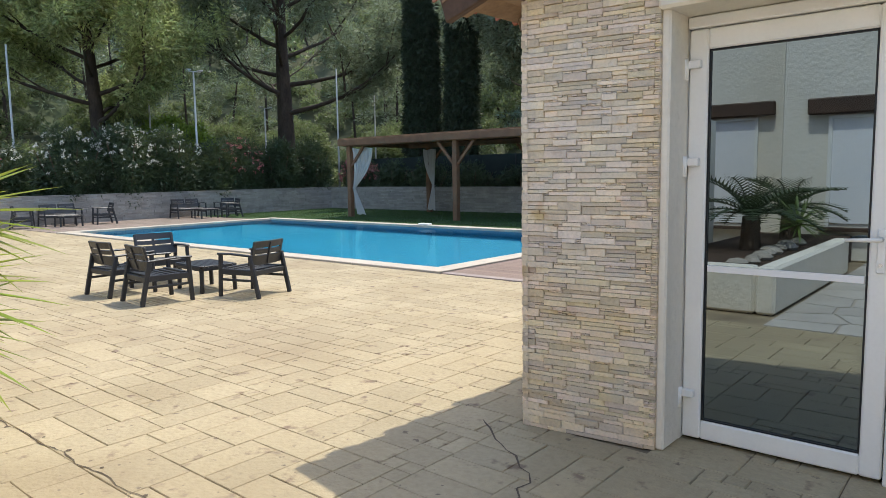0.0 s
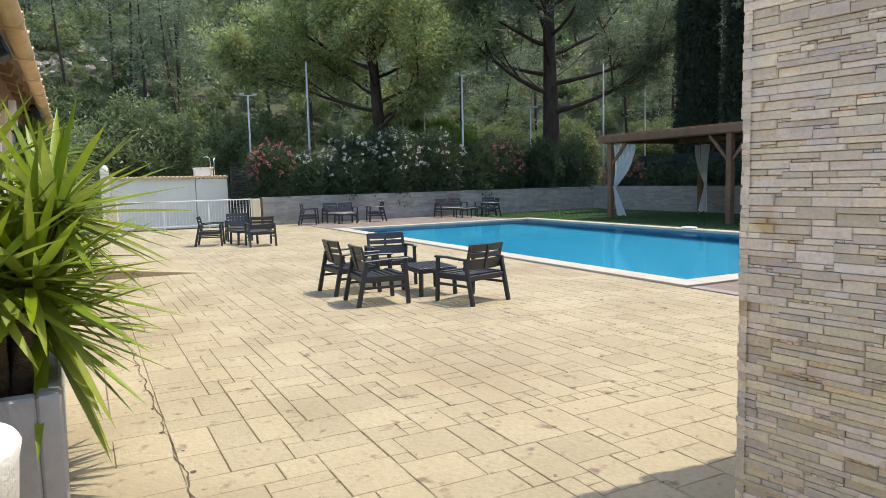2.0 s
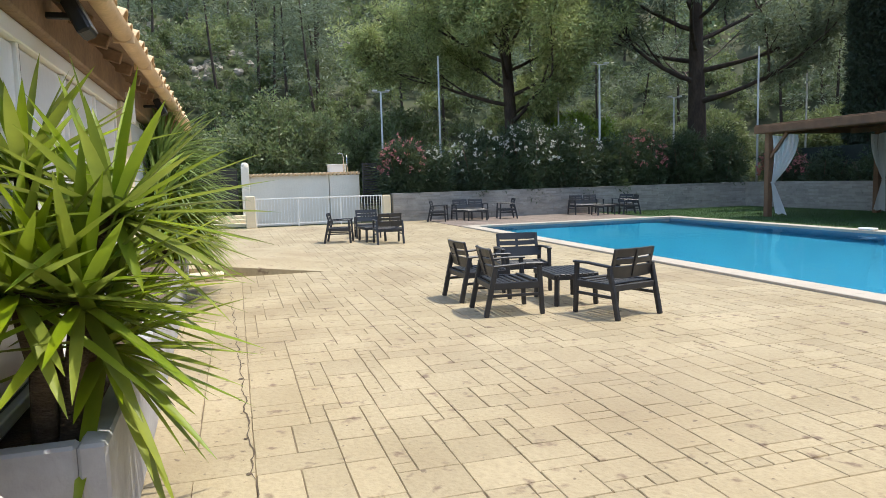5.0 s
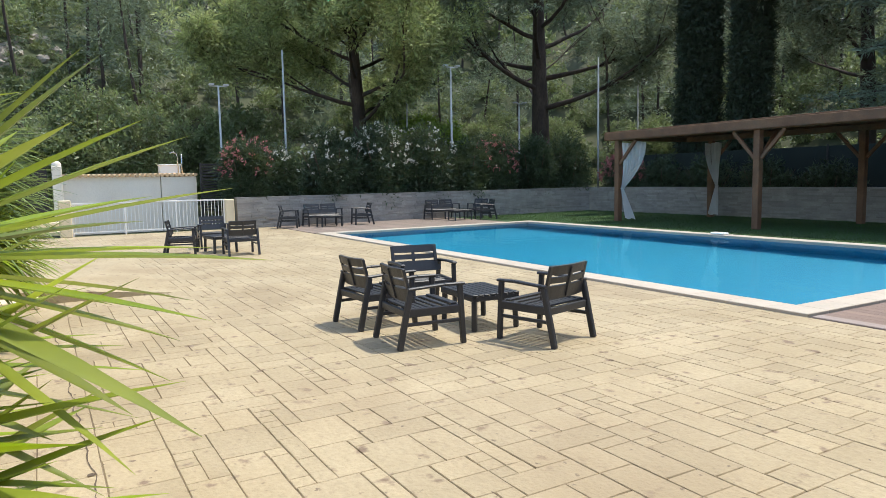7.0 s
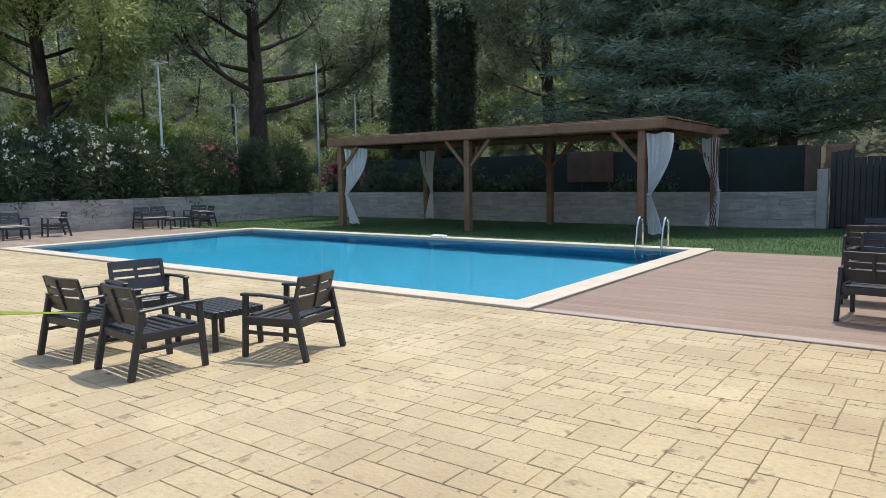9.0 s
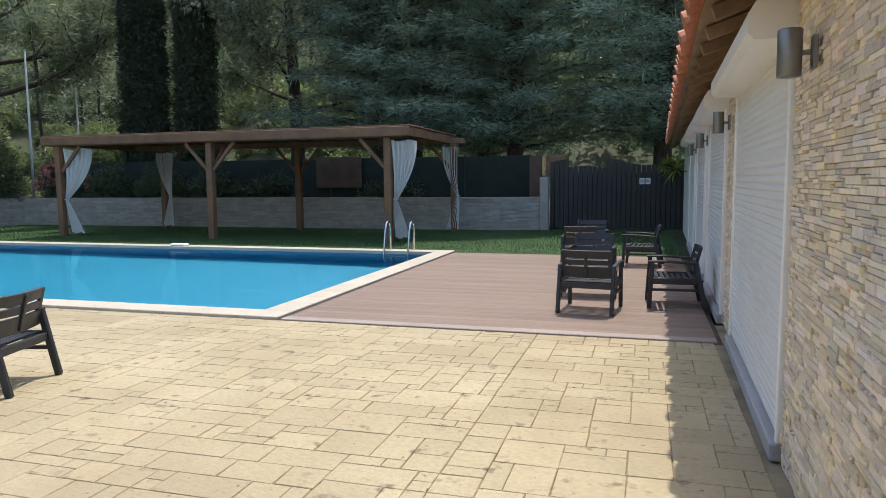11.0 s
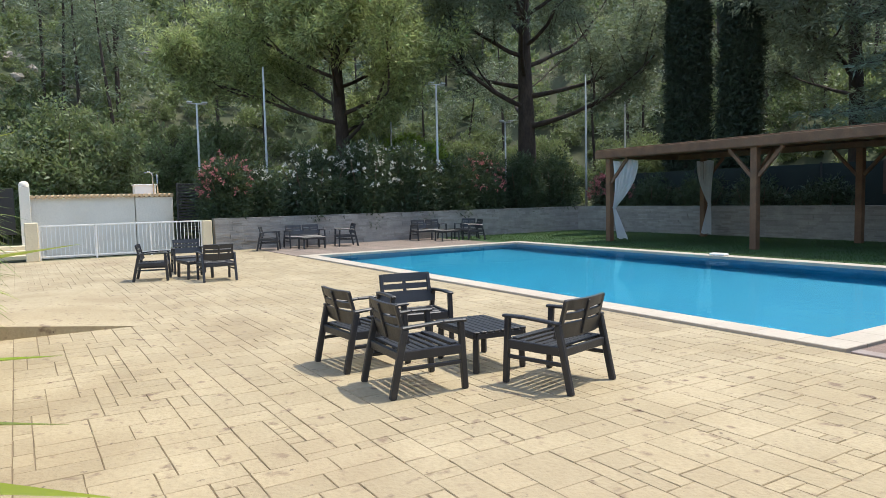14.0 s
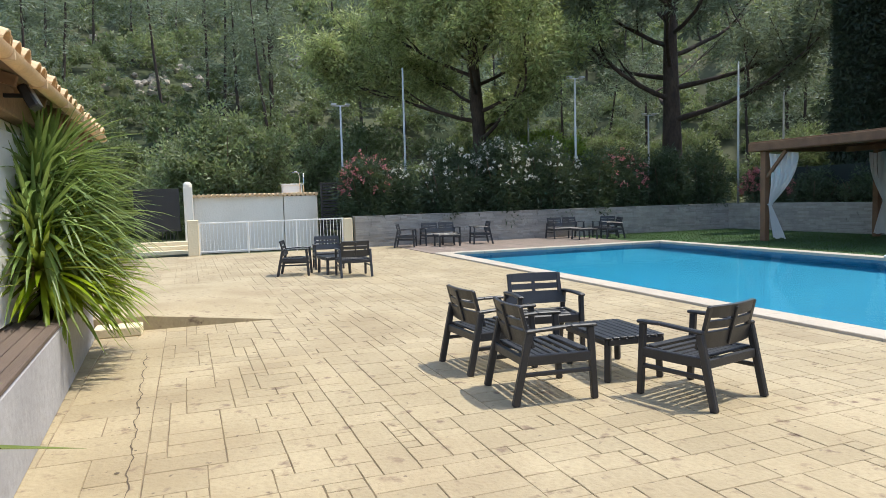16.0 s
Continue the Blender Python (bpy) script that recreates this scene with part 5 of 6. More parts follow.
def cedar(base, h, r, label, per=34):
    """A broad conifer with layered flat fans of foliage down to the ground."""
    e = empty("cedar", pose(*base), label, "tree")
    b = Build().tube([(0, 0, 0), (0.1, 0, h * 0.5), (0, 0, h)], [0.34, 0.2, 0.03], 10)
    cs = []
    n = int(h * 7)
    for i in range(n):
        t = (i + 0.5) / n
        z = 2.7 + t * (h - 2.8)
        az = i * 2.39996 + random.uniform(-.3, .3)
        ln = r * (1 - t) ** 0.75 * random.uniform(0.75, 1.12) + 0.4
        dr = Vector((math.cos(az), math.sin(az), 0.18))
        q = Vector((0, 0, z))
        b.tube([q, q + dr * ln * 0.6, q + dr * ln + Vector((0, 0, -0.12 * ln))], [0.05, 0.03, 0.01], 5, False)
        m = max(3, int(ln * 3.2))
        for k in range(m):
            u = (k + 0.8) / m
            w = 0.55 * ln * u * (1.15 - u) + 0.12
            for s in range(2):
                o = random.uniform(-w, w)
                p = q + dr * ln * u + Vector((-math.sin(az), math.cos(az), 0)) * o
                cs.append((p.x, p.y, p.z - 0.12 * ln * u * u + random.uniform(-.08, .08)))
    part("trunk", b, M_BARK, e)
    c = np.array(cs)
    v, f = clumps(c, 0.36, per, 0.24, 0.045, 0.75, 0.35)
    cr = new("crown", array_mesh("crown", v, f, M_CEDAR))
    cr.parent = e


def bush(name, base, size, material, label, n=160, per=46, leaf=(0.16, 0.06), stems=6, flowers=None, nf=0):
    """A many-stemmed shrub: leaves in clumps through a lumpy shell, with flowers where given."""
    e = empty(name, pose(*base), label, "shrub")
    sx, sy, sz = size
    for k in range(stems):
        az = k * 2 * math.pi / stems
        b = Build().tube([(0.1 * math.cos(az), 0.1 * math.sin(az), 0), (sx * .25 * math.cos(az), sy * .25 * math.sin(az), sz * 0.45), (sx * .42 * math.cos(az), sy * .42 * math.sin(az), sz * 0.8)], [0.035, 0.028, 0.012], 6, False)
        part("stem", b, M_BARKL, e)
    d = unit(n)
    r = 0.35 + 0.65 * rng.random((n, 1)) ** 0.4
    lump = 0.82 + 0.25 * np.sin(d[:, :1] * 5 + base[0]) * np.cos(d[:, 1:2] * 4 + base[1])
    c = d * r * lump * np.array([[sx / 2, sy / 2, sz / 2]]) + np.array([[0, 0, sz * 0.53]])
    c[:, 2] = np.maximum(c[:, 2], 0.2)
    v, f = clumps(c, 0.30 * min(1.6, max(sx, sz) / 2.5), per, leaf[0], leaf[1], 0.6)
    cr = new("foliage", array_mesh("foliage", v, f, material))
    cr.parent = e
    if flowers is not None:
        d = unit(nf)
        d[:, 2] = np.abs(d[:, 2]) * 0.9 + 0.05
        c = d * np.array([[sx / 2, sy / 2, sz / 2]]) * rng.uniform(0.86, 1.06, (nf, 1)) + np.array([[0, 0, sz * 0.53]])
        v, f = clumps(c, 0.05, 9, 0.07, 0.06, 0.6)
        fl = new("blossom", array_mesh("blossom", v, f, flowers))
        fl.parent = e
        tagged(fl, "", "", "", "stuff")
    return e


pine("pine_tree", (-32.6, 14.6, -0.1), 13.5, 0.42, 0.36, 18, 5.2, M_NEEDLE, "broad light green pine behind the hedge", 125, (0.20, 0.08), 0.52, (0.4, -0.5))
pine("pine_tree", (-30.8, 23.4, -0.1), 16.0, 0.55, 0.36, 17, 6.6, M_NEEDLED, "tall dark pine with bare spreading lower limbs", 90, (0.20, 0.07), 0.50, (0.2, 0.4), 2, 0.05)
pine("pine_tree", (-18.5, 30.5, -0.1), 16.0, 0.38, 0.34, 14, 5.4, M_NEEDLED, "tall thin-crowned dark pine behind the pergola", 76, (0.21, 0.070), 0.48)
pine("pine_tree", (-13.5, 33.0, -0.1), 18.0, 0.40, 0.30, 14, 5.6, M_NEEDLED, "tall thin-crowned dark pine behind the pergola", 76, (0.21, 0.070), 0.48)
cypress((-22.2, 25.1, -0.1), 15.5, 0.74, "tall dark columnar cypress behind the pergola")
cypress((-19.97, 25.35, -0.1), 16.5, 0.64, "tall dark columnar cypress behind the pergola")
for cxx, cyy, h, r in ((-13.2, 27.4, 18, 4.4), (-7.6, 27.0, 20, 5.0), (-2.4, 26.8, 20, 5.0), (3.0, 28.5, 18.0, 4.8), (-10.2, 33.0, 19.0, 4.5)):
    cedar((cxx, cyy, -0.1), h, r, "dense dark green cedar with layered branches")
# hedge along the west wall
for k, (yy, sx, sy, sz, m, fl, nf, lb) in enumerate((
        (7.6, 1.5, 1.9, 2.5, M_OLE, M_FLP, 130, "oleander shrub with dark pink flowers"), (8.7, 1.3, 1.4, 2.0, M_OLE, M_FLW, 60, "small oleander with white flowers"),
        (10.6, 1.8, 2.6, 2.6, M_OLE, M_FLW, 90, "open-stemmed oleander with white flowers"), (12.6, 2.0, 2.6, 2.9, M_OLE, M_FLW, 130, "large oleander covered in white flowers"),
        (14.4, 2.0, 2.6, 2.9, M_OLE, M_FLW, 100, "large oleander with white flowers"), (16.2, 1.7, 2.0, 2.3, M_OLE, None, 0, "dark green evergreen shrub"),
        (17.6, 1.7, 2.2, 2.5, M_OLE, M_FLP, 170, "oleander shrub with pink flowers"), (19.6, 1.8, 2.4, 2.4, M_OLE, None, 0, "dark green evergreen shrub"), (21.4, 1.8, 2.2, 2.5, M_OLE, None, 0, "dark green evergreen shrub"))):
    bush("oleander" if fl else "shrub", (-26.15, yy, -0.1), (sx, sy, sz + 0.75), m, lb, 190, 90, (0.15, 0.045), 7, fl, int(nf * 0.75))
for xx, sz, fl, nf in ((-24.4, 2.6, M_FLP, 200), (-22.3, 2.4, None, 0), (-20.0, 2.3, None, 0), (-17.6, 2.2, None, 0), (-15.4, 1.9, None, 0), (-11.0, 1.6, None, 0)):
    bush("oleander" if fl else "shrub", (xx, 23.0, -0.1), (2.5, 1.3, sz - 0.1), M_OLE, "oleander with salmon pink flowers" if fl else "dark green evergreen shrub behind the screen", 130, 40, (0.15, 0.05), 6, fl, nf)
for xx, yy, s, m in ((-33.5, 3.5, (6.0, 6.5, 5.2), M_BUSH), (-36.0, 9.5, (6, 6, 5.0), M_BUSH), (-34.5, 19.0, (5, 5, 4.8), M_LIME), (-37.5, 17.0, (6, 6, 5.5), M_BUSH), (-34.0, 27.0, (5, 5, 4.6), M_BUSH), (-38, -2.5, (7, 7, 5.0), M_BUSH), (-29.5, 30.5, (5, 5, 4.5), M_BUSH), (-37.0, 24.0, (5, 6, 5.0), M_BUSH)):
    bush("broadleaf_tree" if m is M_BUSH else "lime_tree", (xx, yy, -0.1), s, m, "rounded green broadleaf tree beyond the fence" if m is M_BUSH else "bright yellow-green young tree beyond the fence", 320, 125, (0.165, 0.095), 5)

# wooded hillside: lumpy shrubs with gaps between, slim pines, pale scree
SCREE = [(-60.8, 2.9, 2.6), (-57.7, -0.8, 1.8), (-75.9, -2.2, 3.2), (-69.4, 10.8, 2.0), (-44.6, 3.3, 1.0)]


def on_hill(x, y):
    return float(hill_height(np.array(x), np.array(y)))


def screens_scree(x, y):
    """True where a tall shrub would stand on a patch of scree or just below it."""
    for cx_, cy_, r_ in SCREE:
        d_ = math.hypot(cx_ + 3, cy_ - 1.7)
        ux, uy = (cx_ + 3) / d_, (cy_ - 1.7) / d_
        along, off = (cx_ - x) * ux + (cy_ - y) * uy, abs((cx_ - x) * uy - (cy_ - y) * ux)
        if -r_ < along < 4.0 and off < r_ * 0.9:
            return True
    return False


def shrub_form(lumps, per, length, width):
    """A shrub one unit wide: lumps of leaves over a dome of uneven outline."""
    d = unit(lumps)
    d[:, 2] = np.abs(d[:, 2]) * 1.15 - 0.15
    k = rng.uniform(0, 6, 3)
    out = 0.40 + 0.10 * np.sin(d[:, :1] * 6 + k[0]) * np.cos(d[:, 1:2] * 5 + k[1]) + rng.uniform(-0.07, 0.05, (lumps, 1))
    c = d * out * np.array([[1.0, 1.0, 0.95]]) + np.array([[0, 0, 0.22]])
    return clumps(c, rng.uniform(0.07, 0.13, lumps), per, length, width, 0.62)


def set_down(form, x, y, z, s, turn):
    v, f = form
    c_, s_ = math.cos(turn), math.sin(turn)
    m_ = np.array([[c_, s_, 0], [-s_, c_, 0], [0, 0, 1]]) * s
    return v @ m_ + np.array([[x, y, z]]), f


near_forms = [shrub_form(46, 36, 0.060, 0.040) for _ in range(6)]
far_forms = [shrub_form(26, 22, 0.085, 0.062) for _ in range(6)]
sets, psets, stems = [], [], Build()
taken = []
for k in range(5200):
    az, d = radians(random.uniform(102, 206)), random.uniform(36, 104)
    x, y = -3 + d * math.cos(az), 1.6 + d * math.sin(az)
    if not (x < -39.5 or y > 35):
        continue
    s = random.uniform(2.2, 5.2) if d < 70 else random.uniform(3.5, 6.5)
    if screens_scree(x, y):
        s = random.uniform(0.7, 1.5)
    if any((x - p) ** 2 + (y - q) ** 2 < (0.36 * (s + r)) ** 2 for p, q, r in taken):
        continue
    taken.append((x, y, s))
    sets.append(set_down(random.choice(near_forms if d < 66 else far_forms), x, y, on_hill(x, y) - 0.15, s, random.uniform(0, 6.28)))
for k in range(170):
    az, d = radians(random.uniform(102, 206)), random.uniform(42, 100)
    x, y = -3 + d * math.cos(az), 1.6 + d * math.sin(az)
    if not (x < -41 or y > 37) or screens_scree(x, y) and random.random() < 0.8:
        continue
    z = on_hill(x, y)
    h = random.uniform(8, 13)
    lx, ly = random.uniform(-.9, .9), random.uniform(-.9, .9)
    stems.tube([(x, y, z - 0.3), (x + lx * 0.3, y + ly * 0.7, z + h * 0.55), (x + lx, y + ly, z + h)], [0.12, 0.08, 0.03], 5, False)
    n = 36
    t = rng.random(n)
    az_ = rng.uniform(0, 6.3, n)
    rr = (0.6 + 2.4 * (1 - t) ** 0.7) * rng.random(n) ** 0.5
    c = np.stack([x + lx * t + rr * np.cos(az_), y + ly * t + rr * np.sin(az_), z + h * (0.26 + 0.78 * t)], 1)
    psets.append(clumps(c, rng.uniform(0.4, 0.8, n), 46, 0.32, 0.06 + d * 0.0005, 0.7, 0.6))
for k in range(900):
    az, d = radians(random.uniform(66, 102)), random.uniform(37, 80)
    x, y, s = -3 + d * math.cos(az), 1.6 + d * math.sin(az), random.uniform(3.5, 6.5)
    if y > 35 and all((x - p) ** 2 + (y - q) ** 2 > (0.36 * (s + r)) ** 2 for p, q, r in taken):
        taken.append((x, y, s))
        sets.append(set_down(random.choice(far_forms), x, y, on_hill(x, y) - 0.15, s, random.uniform(0, 6.28)))
tagged(new("hillside_shrubs", array_mesh("hillside_shrubs", *joined(sets), M_BUSH)), "green shrubs covering the hillside", "shrubs", "", "stuff")
tagged(new("hillside_pines", array_mesh("hillside_pines", *joined(psets), M_NEEDLED)), "pine crowns covering the hillside", "pines", "", "stuff")
tagged(part("hillside_trunks", stems, M_BARK), "slender pine trunks on the hillside", "trunks", "", "stuff")
for cx_, cy_, r_ in SCREE:
    for k in range(26):
        x, y = cx_ + random.uniform(-r_, r_) * 0.9, cy_ + random.uniform(-r_, r_) * 1.2
        w = random.uniform(0.14, 0.42) * (0.6 + 0.2 * r_)
        b = Build()
        prof = [(0.0, -0.5), (0.75, -0.4), (1.0, 0.05), (0.8, 0.42), (0.42, 0.62), (0.0, 0.66)]
        b.lathe(prof, 6)
        b.v = [(p[0] * random.uniform(0.6, 1.3), p[1] * random.uniform(0.6, 1.3), p[2] * random.uniform(0.7, 1.7)) for p in b.v]
        r2 = part("rock", b, M_ROCK)
        r2.matrix_basis = pose(x, y, on_hill(x, y) + 0.1, random.uniform(-12, 12), random.uniform(-12, 12), random.uniform(0, 360)) @ Matrix.Diagonal((w * 1.2, w, w, 1))
        tagged(r2, "pale limestone rock on the hillside", "rock", "hillside rocks")


# ---- lamp posts beyond the fence ----
def mast(x, y, h, head, label):
    z = max(-0.12, float(hill_height(np.array(x), np.array(y))))
    e = empty("lamp_post", pose(x, y, z), label, "lamp post", "masts beyond the hedge")
    part("pole", Build().tube([(0, 0, 0), (0, 0, h)], [0.055, 0.035], 10), M_POLE, e, "", True)
    if head:
        part("crossbar", Build().box(-0.025, 0.025, -0.35, 0.35, h - 0.02, h + 0.02), M_POLE, e)
        for s in (-0.28, 0.28):
            part("floodlight", Build().box(-0.02, 0.14, s - 0.10, s + 0.10, h + 0.02, h + 0.08, 0.01), M_POLE, e)


for dxy, dist, h, head in (((-0.974, 0.220), 38, 6.6, 1), ((-0.951, 0.303), 38, 8.5, 0), ((-0.855, 0.515), 38, 7.6, 1), ((-0.802, 0.595), 46, 6.4, 1), ((-0.732, 0.679), 42, 8.5, 0), ((-0.695, 0.717), 48, 8.2, 1), ((-0.886, 0.46), 46, 8.0, 0)):
    dist, h = dist * 0.77, 1.4 + (h - 1.4) * 0.77
    mast(-2.6 + dxy[0] * dist, 1.43 + dxy[1] * dist, h, head, "pale metal mast with floodlights" if head else "pale slim metal mast")


# ---- terrace pieces ----
def ashlar(x0, x1, y0, y1, u=0.112, v=0.112, sizes=None, weight=None):
    """Random rectangles that fill an area, cut on a module of u by v."""
    nx, ny = int(round((x1 - x0) / u)), int(round((y1 - y0) / v))
    u, v = (x1 - x0) / nx, (y1 - y0) / ny
    used = np.zeros((nx, ny), bool)
    sizes = sizes or ((4, 2), (2, 4), (3, 2), (2, 3), (3, 3), (4, 3), (3, 1), (1, 3), (2, 2), (4, 1), (2, 1), (1, 2), (1, 1))
    weight = weight or (6, 6, 5, 6, 4, 3, 0.7, 1.2, 6, 0.3, 0.7, 1, 0.2)
    out = []
    for i in range(nx):
        for j in range(ny):
            if used[i, j]:
                continue
            while True:
                w, h = random.choices(sizes, weight)[0]
                if i + w <= nx and j + h <= ny and not used[i:i + w, j:j + h].any():
                    break
                if random.random() < 0.1:
                    w = h = 1
                    break
            used[i:i + w, j:j + h] = True
            out.append((x0 + i * u, x0 + (i + w) * u, y0 + j * v, y0 + (j + h) * v))
    return out


def paver(x0, x1, y0, y1):
    g, c = 0.0022, 0.0035
    r = lambda: random.uniform(-0.003, 0.003)
    t = 0.0
    v = [(x0 + g + r(), y0 + g + r(), -0.02), (x1 - g + r(), y0 + g + r(), -0.02), (x1 - g + r(), y1 - g + r(), -0.02), (x0 + g + r(), y1 - g + r(), -0.02)]
    lo = [(p[0], p[1], t - 0.005) for p in v]
    s = ((1, 1), (-1, 1), (-1, -1), (1, -1))
    hi = [(p[0] + a * c, p[1] + q * c, t + random.uniform(-0.001, 0.001)) for p, (a, q) in zip(v, s)]
    return v + lo + hi, [(8, 9, 10, 11)] + [(4 + k, 4 + (k + 1) % 4, 8 + (k + 1) % 4, 8 + k) for k in range(4)] + [(k, (k + 1) % 4, 4 + (k + 1) % 4, 4 + k) for k in range(4)]


bays = (-25.25, -22.9, -19.7, -16.5, -13.4, -10.3, -7.1, -3.9, -2.28)
tiles = [t for xa, xb in zip(bays[:-1], bays[1:]) for t in ashlar(xa, xb, 1.62, 8.11)]
tiles += ashlar(-25.25, -2.28, 0.72, 1.62, 0.22, 0.30, ((2, 1), (2, 2), (3, 2), (2, 3)), (3, 4, 2, 1))
tiles += ashlar(-2.28, 3.9, 0.7, 3.6)
tiles += ashlar(-1.47, 1.0, 3.6, 3.97)
near, rest = [], Build()
for t in tiles:
    cx_, cy_ = (t[0] + t[1]) / 2, (t[2] + t[3]) / 2
    if -6.2 < cx_ < -2.3 and 2.2 < cy_ < 6.8 and len(near) < 300:
        near.append(t)
        part("paving_stone", Build().add(*paver(*t)), M_TILE_P, TERRACE)
    else:
        rest.add(*paver(*t))
tagged(part("paving_stones", rest, M_TILE, TERRACE), "", "", "", "stuff")


def crack(name, pts, w):
    b = Build()
    vs = []
    for k, (x, y) in enumerate(pts):
        a, c = pts[max(0, k - 1)], pts[min(len(pts) - 1, k + 1)]
        d = Vector((c[0] - a[0], c[1] - a[1], 0)).normalized()
        s = Vector((-d.y, d.x, 0)) * w * random.uniform(0.3, 1.2)
        vs += [Vector((x, y, 0.0035)) + s, Vector((x, y, 0.0035)) - s]
    b.add(vs, [(2 * k, 2 * k + 1, 2 * k + 3, 2 * k + 2) for k in range(len(pts) - 1)])
    return part(name, b, M_CRACK, TERRACE, "long dark crack in the concrete")


crack("crack", [(-2.9 - 0.055 * k, 1.655 - 0.0013 * k + 0.012 * math.sin(k * 0.7) + random.uniform(-.008, .008)) for k in range(150)], 0.0045)
for k in range(16):
    x_ = -3.1 - 0.42 * k + random.uniform(-.1, .1)
    part("chipped_patch", Build().lathe([(0.0, 0.0032), (random.uniform(.008, .022), 0.0034)], 9, (x_, 1.735 + 0.027 * x_ + random.uniform(-.05, .05), 0)), M_CRACK, TERRACE)
way_ = [(-2.46, 3.47), (-2.40, 3.42), (-2.34, 3.38), (-2.22, 3.26), (-2.14, 3.22), (-2.08, 3.17), (-2.0, 3.14), (-1.9, 3.03), (-1.83, 3.0), (-1.75, 2.91), (-1.77, 2.82), (-1.72, 2.75), (-1.74, 2.66), (-1.68, 2.58), (-1.70, 2.45), (-1.62, 2.3)]
crack("crack", [(x + random.uniform(-.008, .008), y) for x, y in way_], 0.006)
# flagstones of the courtyard
flags = structure("floor_courtyard", Build().box(-1.88, 4.7, -5.0, 0.69, -0.1, -0.003, 0.003), M_MORTAR, "pale irregular flagstone paving in the courtyard")
seeds = [(-1.6 + i * 0.62 + random.uniform(-.2, .2), -4.8 + j * 0.60 + random.uniform(-.2, .2)) for i in range(11) for j in range(10)]
for cx_, cy_ in seeds:
    poly = [(-1.87, -4.99), (4.69, -4.99), (4.69, 0.68), (-1.87, 0.68)]
    for ox_, oy_ in seeds:
        ddx, ddy = ox_ - cx_, oy_ - cy_
        dd = math.hypot(ddx, ddy)
        if dd < 1e-6 or dd > 2.2:
            continue
        ddx, ddy = ddx / dd, ddy / dd
        lim = dd / 2 - 0.014
        out = []
        for a_, b_ in zip(poly, poly[1:] + poly[:1]):
            sa = (a_[0] - cx_) * ddx + (a_[1] - cy_) * ddy - lim
            sb = (b_[0] - cx_) * ddx + (b_[1] - cy_) * ddy - lim
            if sa <= 0:
                out.append(a_)
            if sa * sb < 0:
                t_ = sa / (sa - sb)
                out.append((a_[0] + (b_[0] - a_[0]) * t_, a_[1] + (b_[1] - a_[1]) * t_))
        poly = out
        if len(poly) < 3:
            break
    if len(poly) < 3:
        continue
    n = len(poly)
    vs = [(x, y, -0.004) for x, y in poly] + [(x, y, 0.006) for x, y in poly]
    part("flagstone", Build().add(vs, [tuple(range(n, 2 * n))] + [(k, (k + 1) % n, n + (k + 1) % n, n + k) for k in range(n)]), M_FLAG, flags)


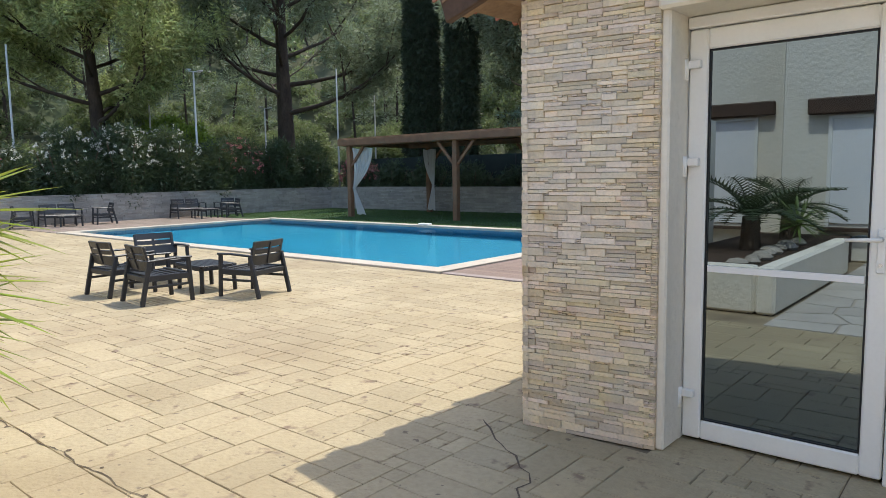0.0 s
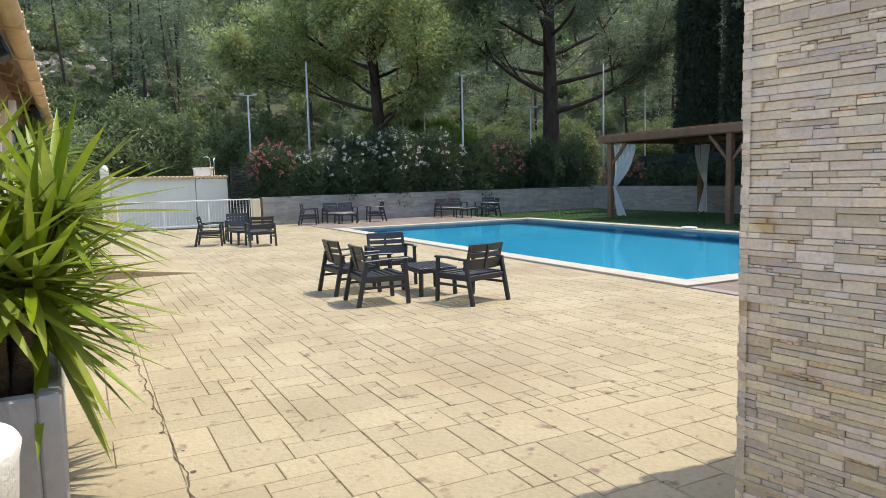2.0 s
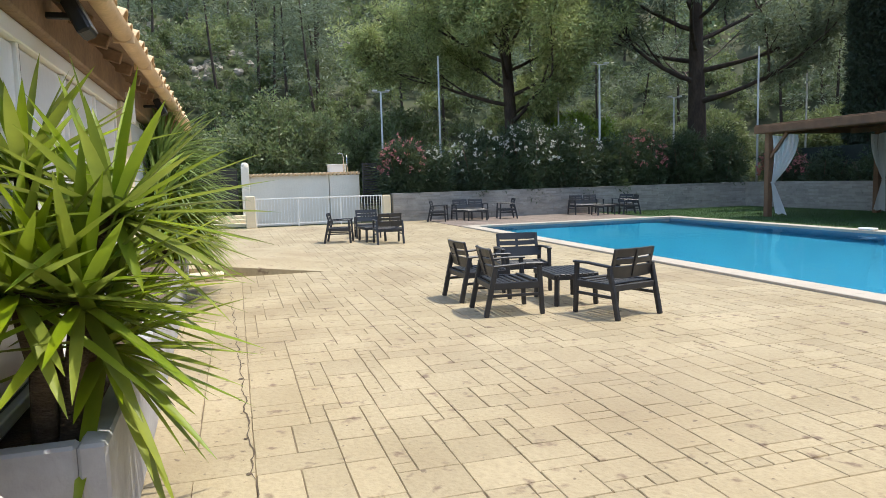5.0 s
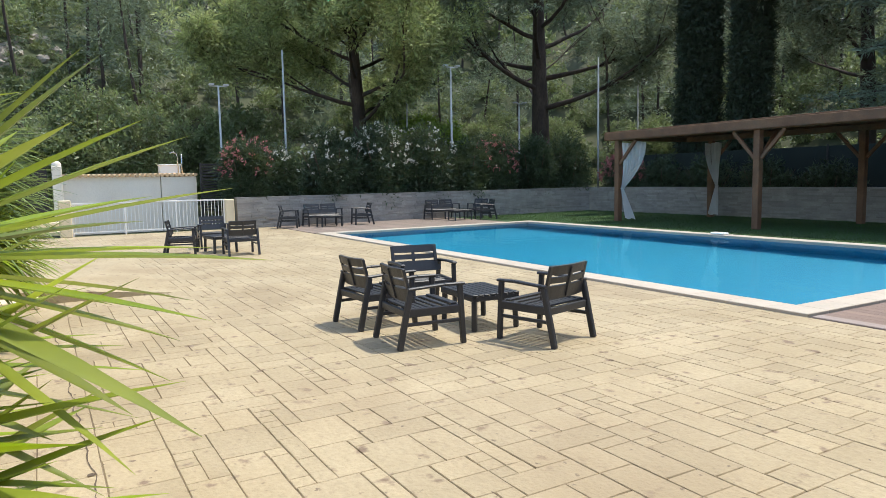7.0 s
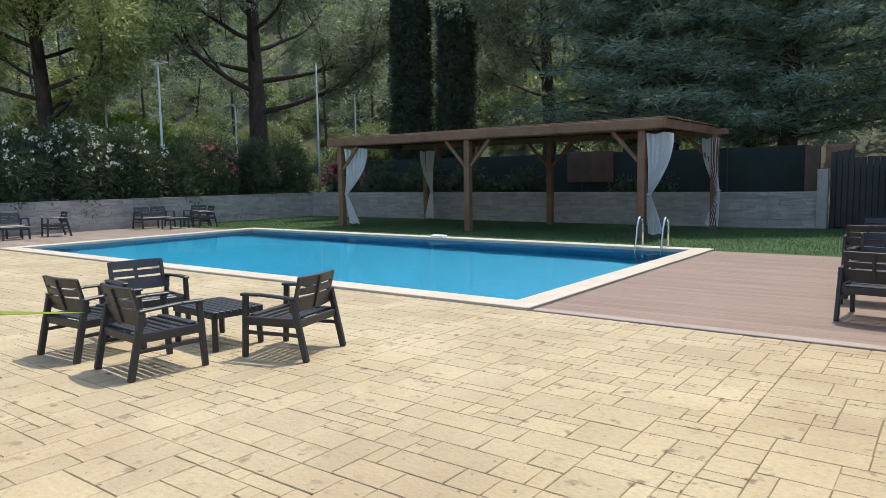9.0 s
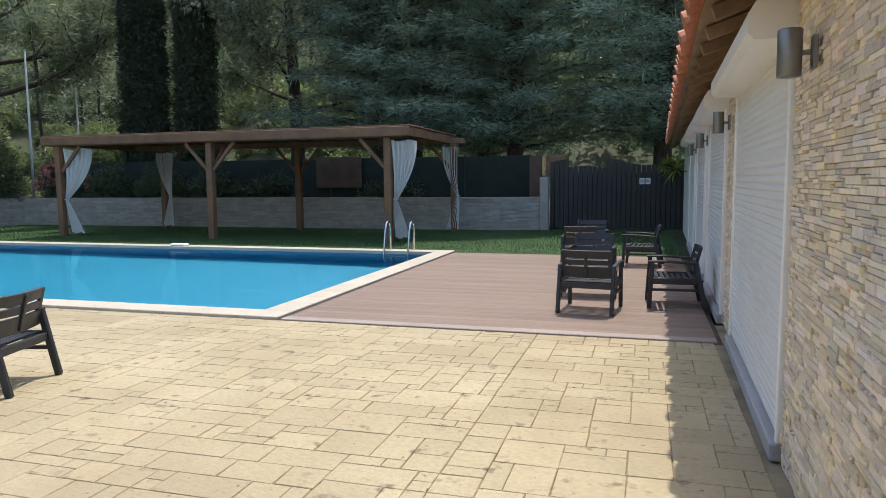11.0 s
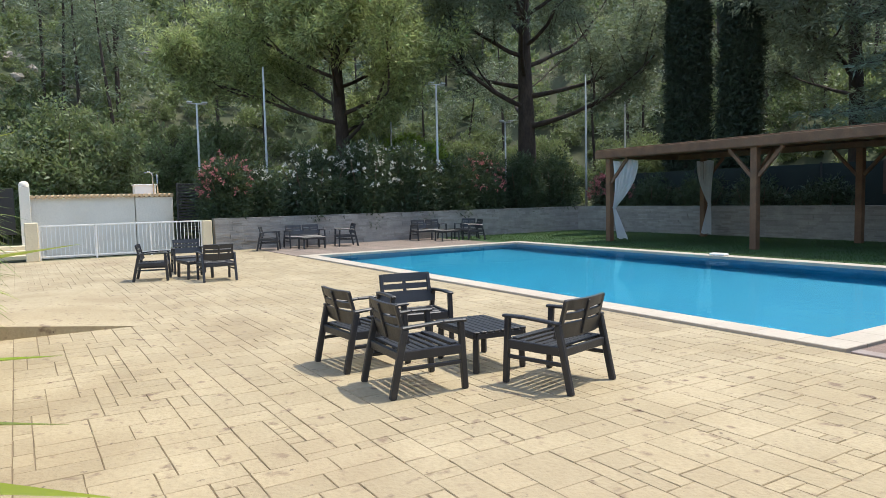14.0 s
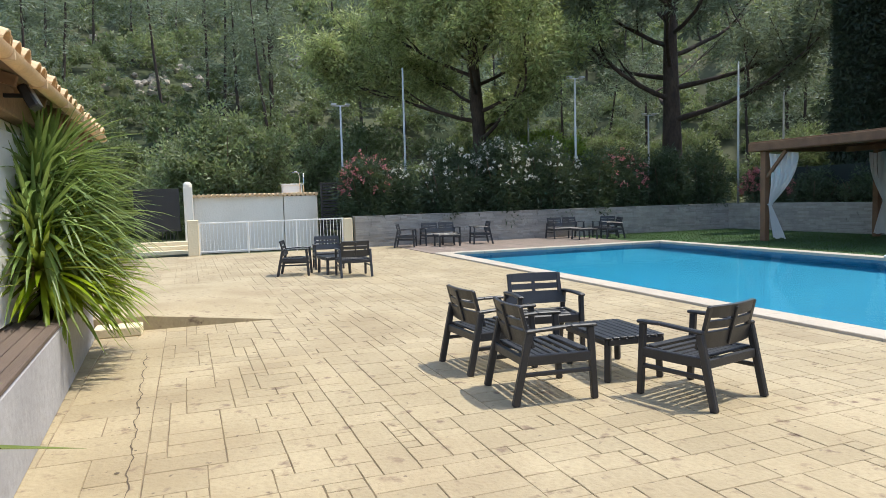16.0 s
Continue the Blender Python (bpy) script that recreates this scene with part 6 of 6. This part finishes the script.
# ---- ledger stones of the pillar and the east wing ----
def ledger(u0, u1, z0, z1, place, parent, singles, material, rest_mat):
    """Split-faced ledger stones in broken courses; the first ones at eye height are pieces of their own."""
    rest_, n = Build(), 0
    sizes = ((6, 2), (5, 3), (4, 2), (7, 3), (3, 3), (4, 4), (8, 2), (3, 2), (2, 2), (5, 4), (2, 1), (1, 1))
    for ua, ub, z, zb in ashlar(u0, u1, z0, z1, 0.028, 0.0115, sizes, (5, 6, 5, 5, 4, 3, 4, 3, 1.5, 3, 0.3, 0.1)):
        d, e, k = random.uniform(0.003, 0.017), 0.0007, random.uniform(-0.004, 0.004)
        q = random.uniform(-0.003, 0.003)
        pts = [(ua + e, z + e, -0.03), (ub - e, z + e, -0.03), (ub - e, zb - e, -0.03), (ua + e, zb - e, -0.03),
               (ua + e, z + e, d - .004), (ub - e, z + e, d - .004 + k), (ub - e, zb - e, d - .004 + k), (ua + e, zb - e, d - .004),
               (ua + e + .003, z + e + .002, d), (ub - e - .003, z + e + .002, d + k), (ub - e - .003, zb - e - .002, d + k + q), (ua + e + .003, zb - e - .002, d + q)]
        fs = [(8, 9, 10, 11)] + [(4 + a, 4 + (a + 1) % 4, 8 + (a + 1) % 4, 8 + a) for a in range(4)] + [(a, (a + 1) % 4, 4 + (a + 1) % 4, 4 + a) for a in range(4)]
        vs = [place(*p) for p in pts]
        if n < singles and 0.9 < z < 2.2:
            part("stone", Build().add(vs, fs), material, parent)
            n += 1
        else:
            rest_.add(vs, fs)
    tagged(part("stones", rest_, rest_mat, parent), "", "", "", "stuff")


pillar = empty("wall_pillar", pose(0, 0, 0), "corner pillar clad in beige and grey ledger stone", "pillar", "", "structure")
ledger(-2.235, -1.455, 0, 2.5, lambda u, z, d: (u, 3.57 + 0.12 * (u + 2.235) - d, z), pillar, 290, M_STONE, M_STONE_J)
east = empty("wall_east_cladding", pose(0, 0, 0), "ledger stone cladding on the east wing", "wall", "", "structure")
ledger(3.56, 5.33, 0, 2.5, lambda u, z, d: (-2.215 - d, u, z), east, 290, M_STONE, M_STONE_J)
ledger(8.07, 9.03, 0, 2.5, lambda u, z, d: (-2.205 - d, u, z), east, 0, M_STONE, M_STONE_J)

# the two wings stand a little askew to the pool
WEST = ("wall_west_wing", "wall_west_wing_gable", "window_1", "window_2", "pilaster", "beam_west_wing", "roof_west_wing", "gutter", "floodlight", "wall_uplight")
PLANTER = ("planter", "planter_bench", "dracaena")
EAST = ("wall_east_wing", "roller_shutter", "wall_between_shutters", "wall_lamp", "roof_east_wing", "beam_east_wing", "wall_east_cladding", "wall_plant")
for names, px, py, turn in ((WEST, -3.8, 1.1, 0.6), (PLANTER, -3.8, 1.1, 1.7), (EAST, -2.22, 4.0, -1.1)):
    swing = pose(px, py, 0, 0, 0, turn) @ pose(-px, -py, 0)
    for ob in scene.objects:
        if ob.parent is None and ob.name.split(".")[0] in names:
            ob.matrix_basis = swing @ ob.matrix_basis
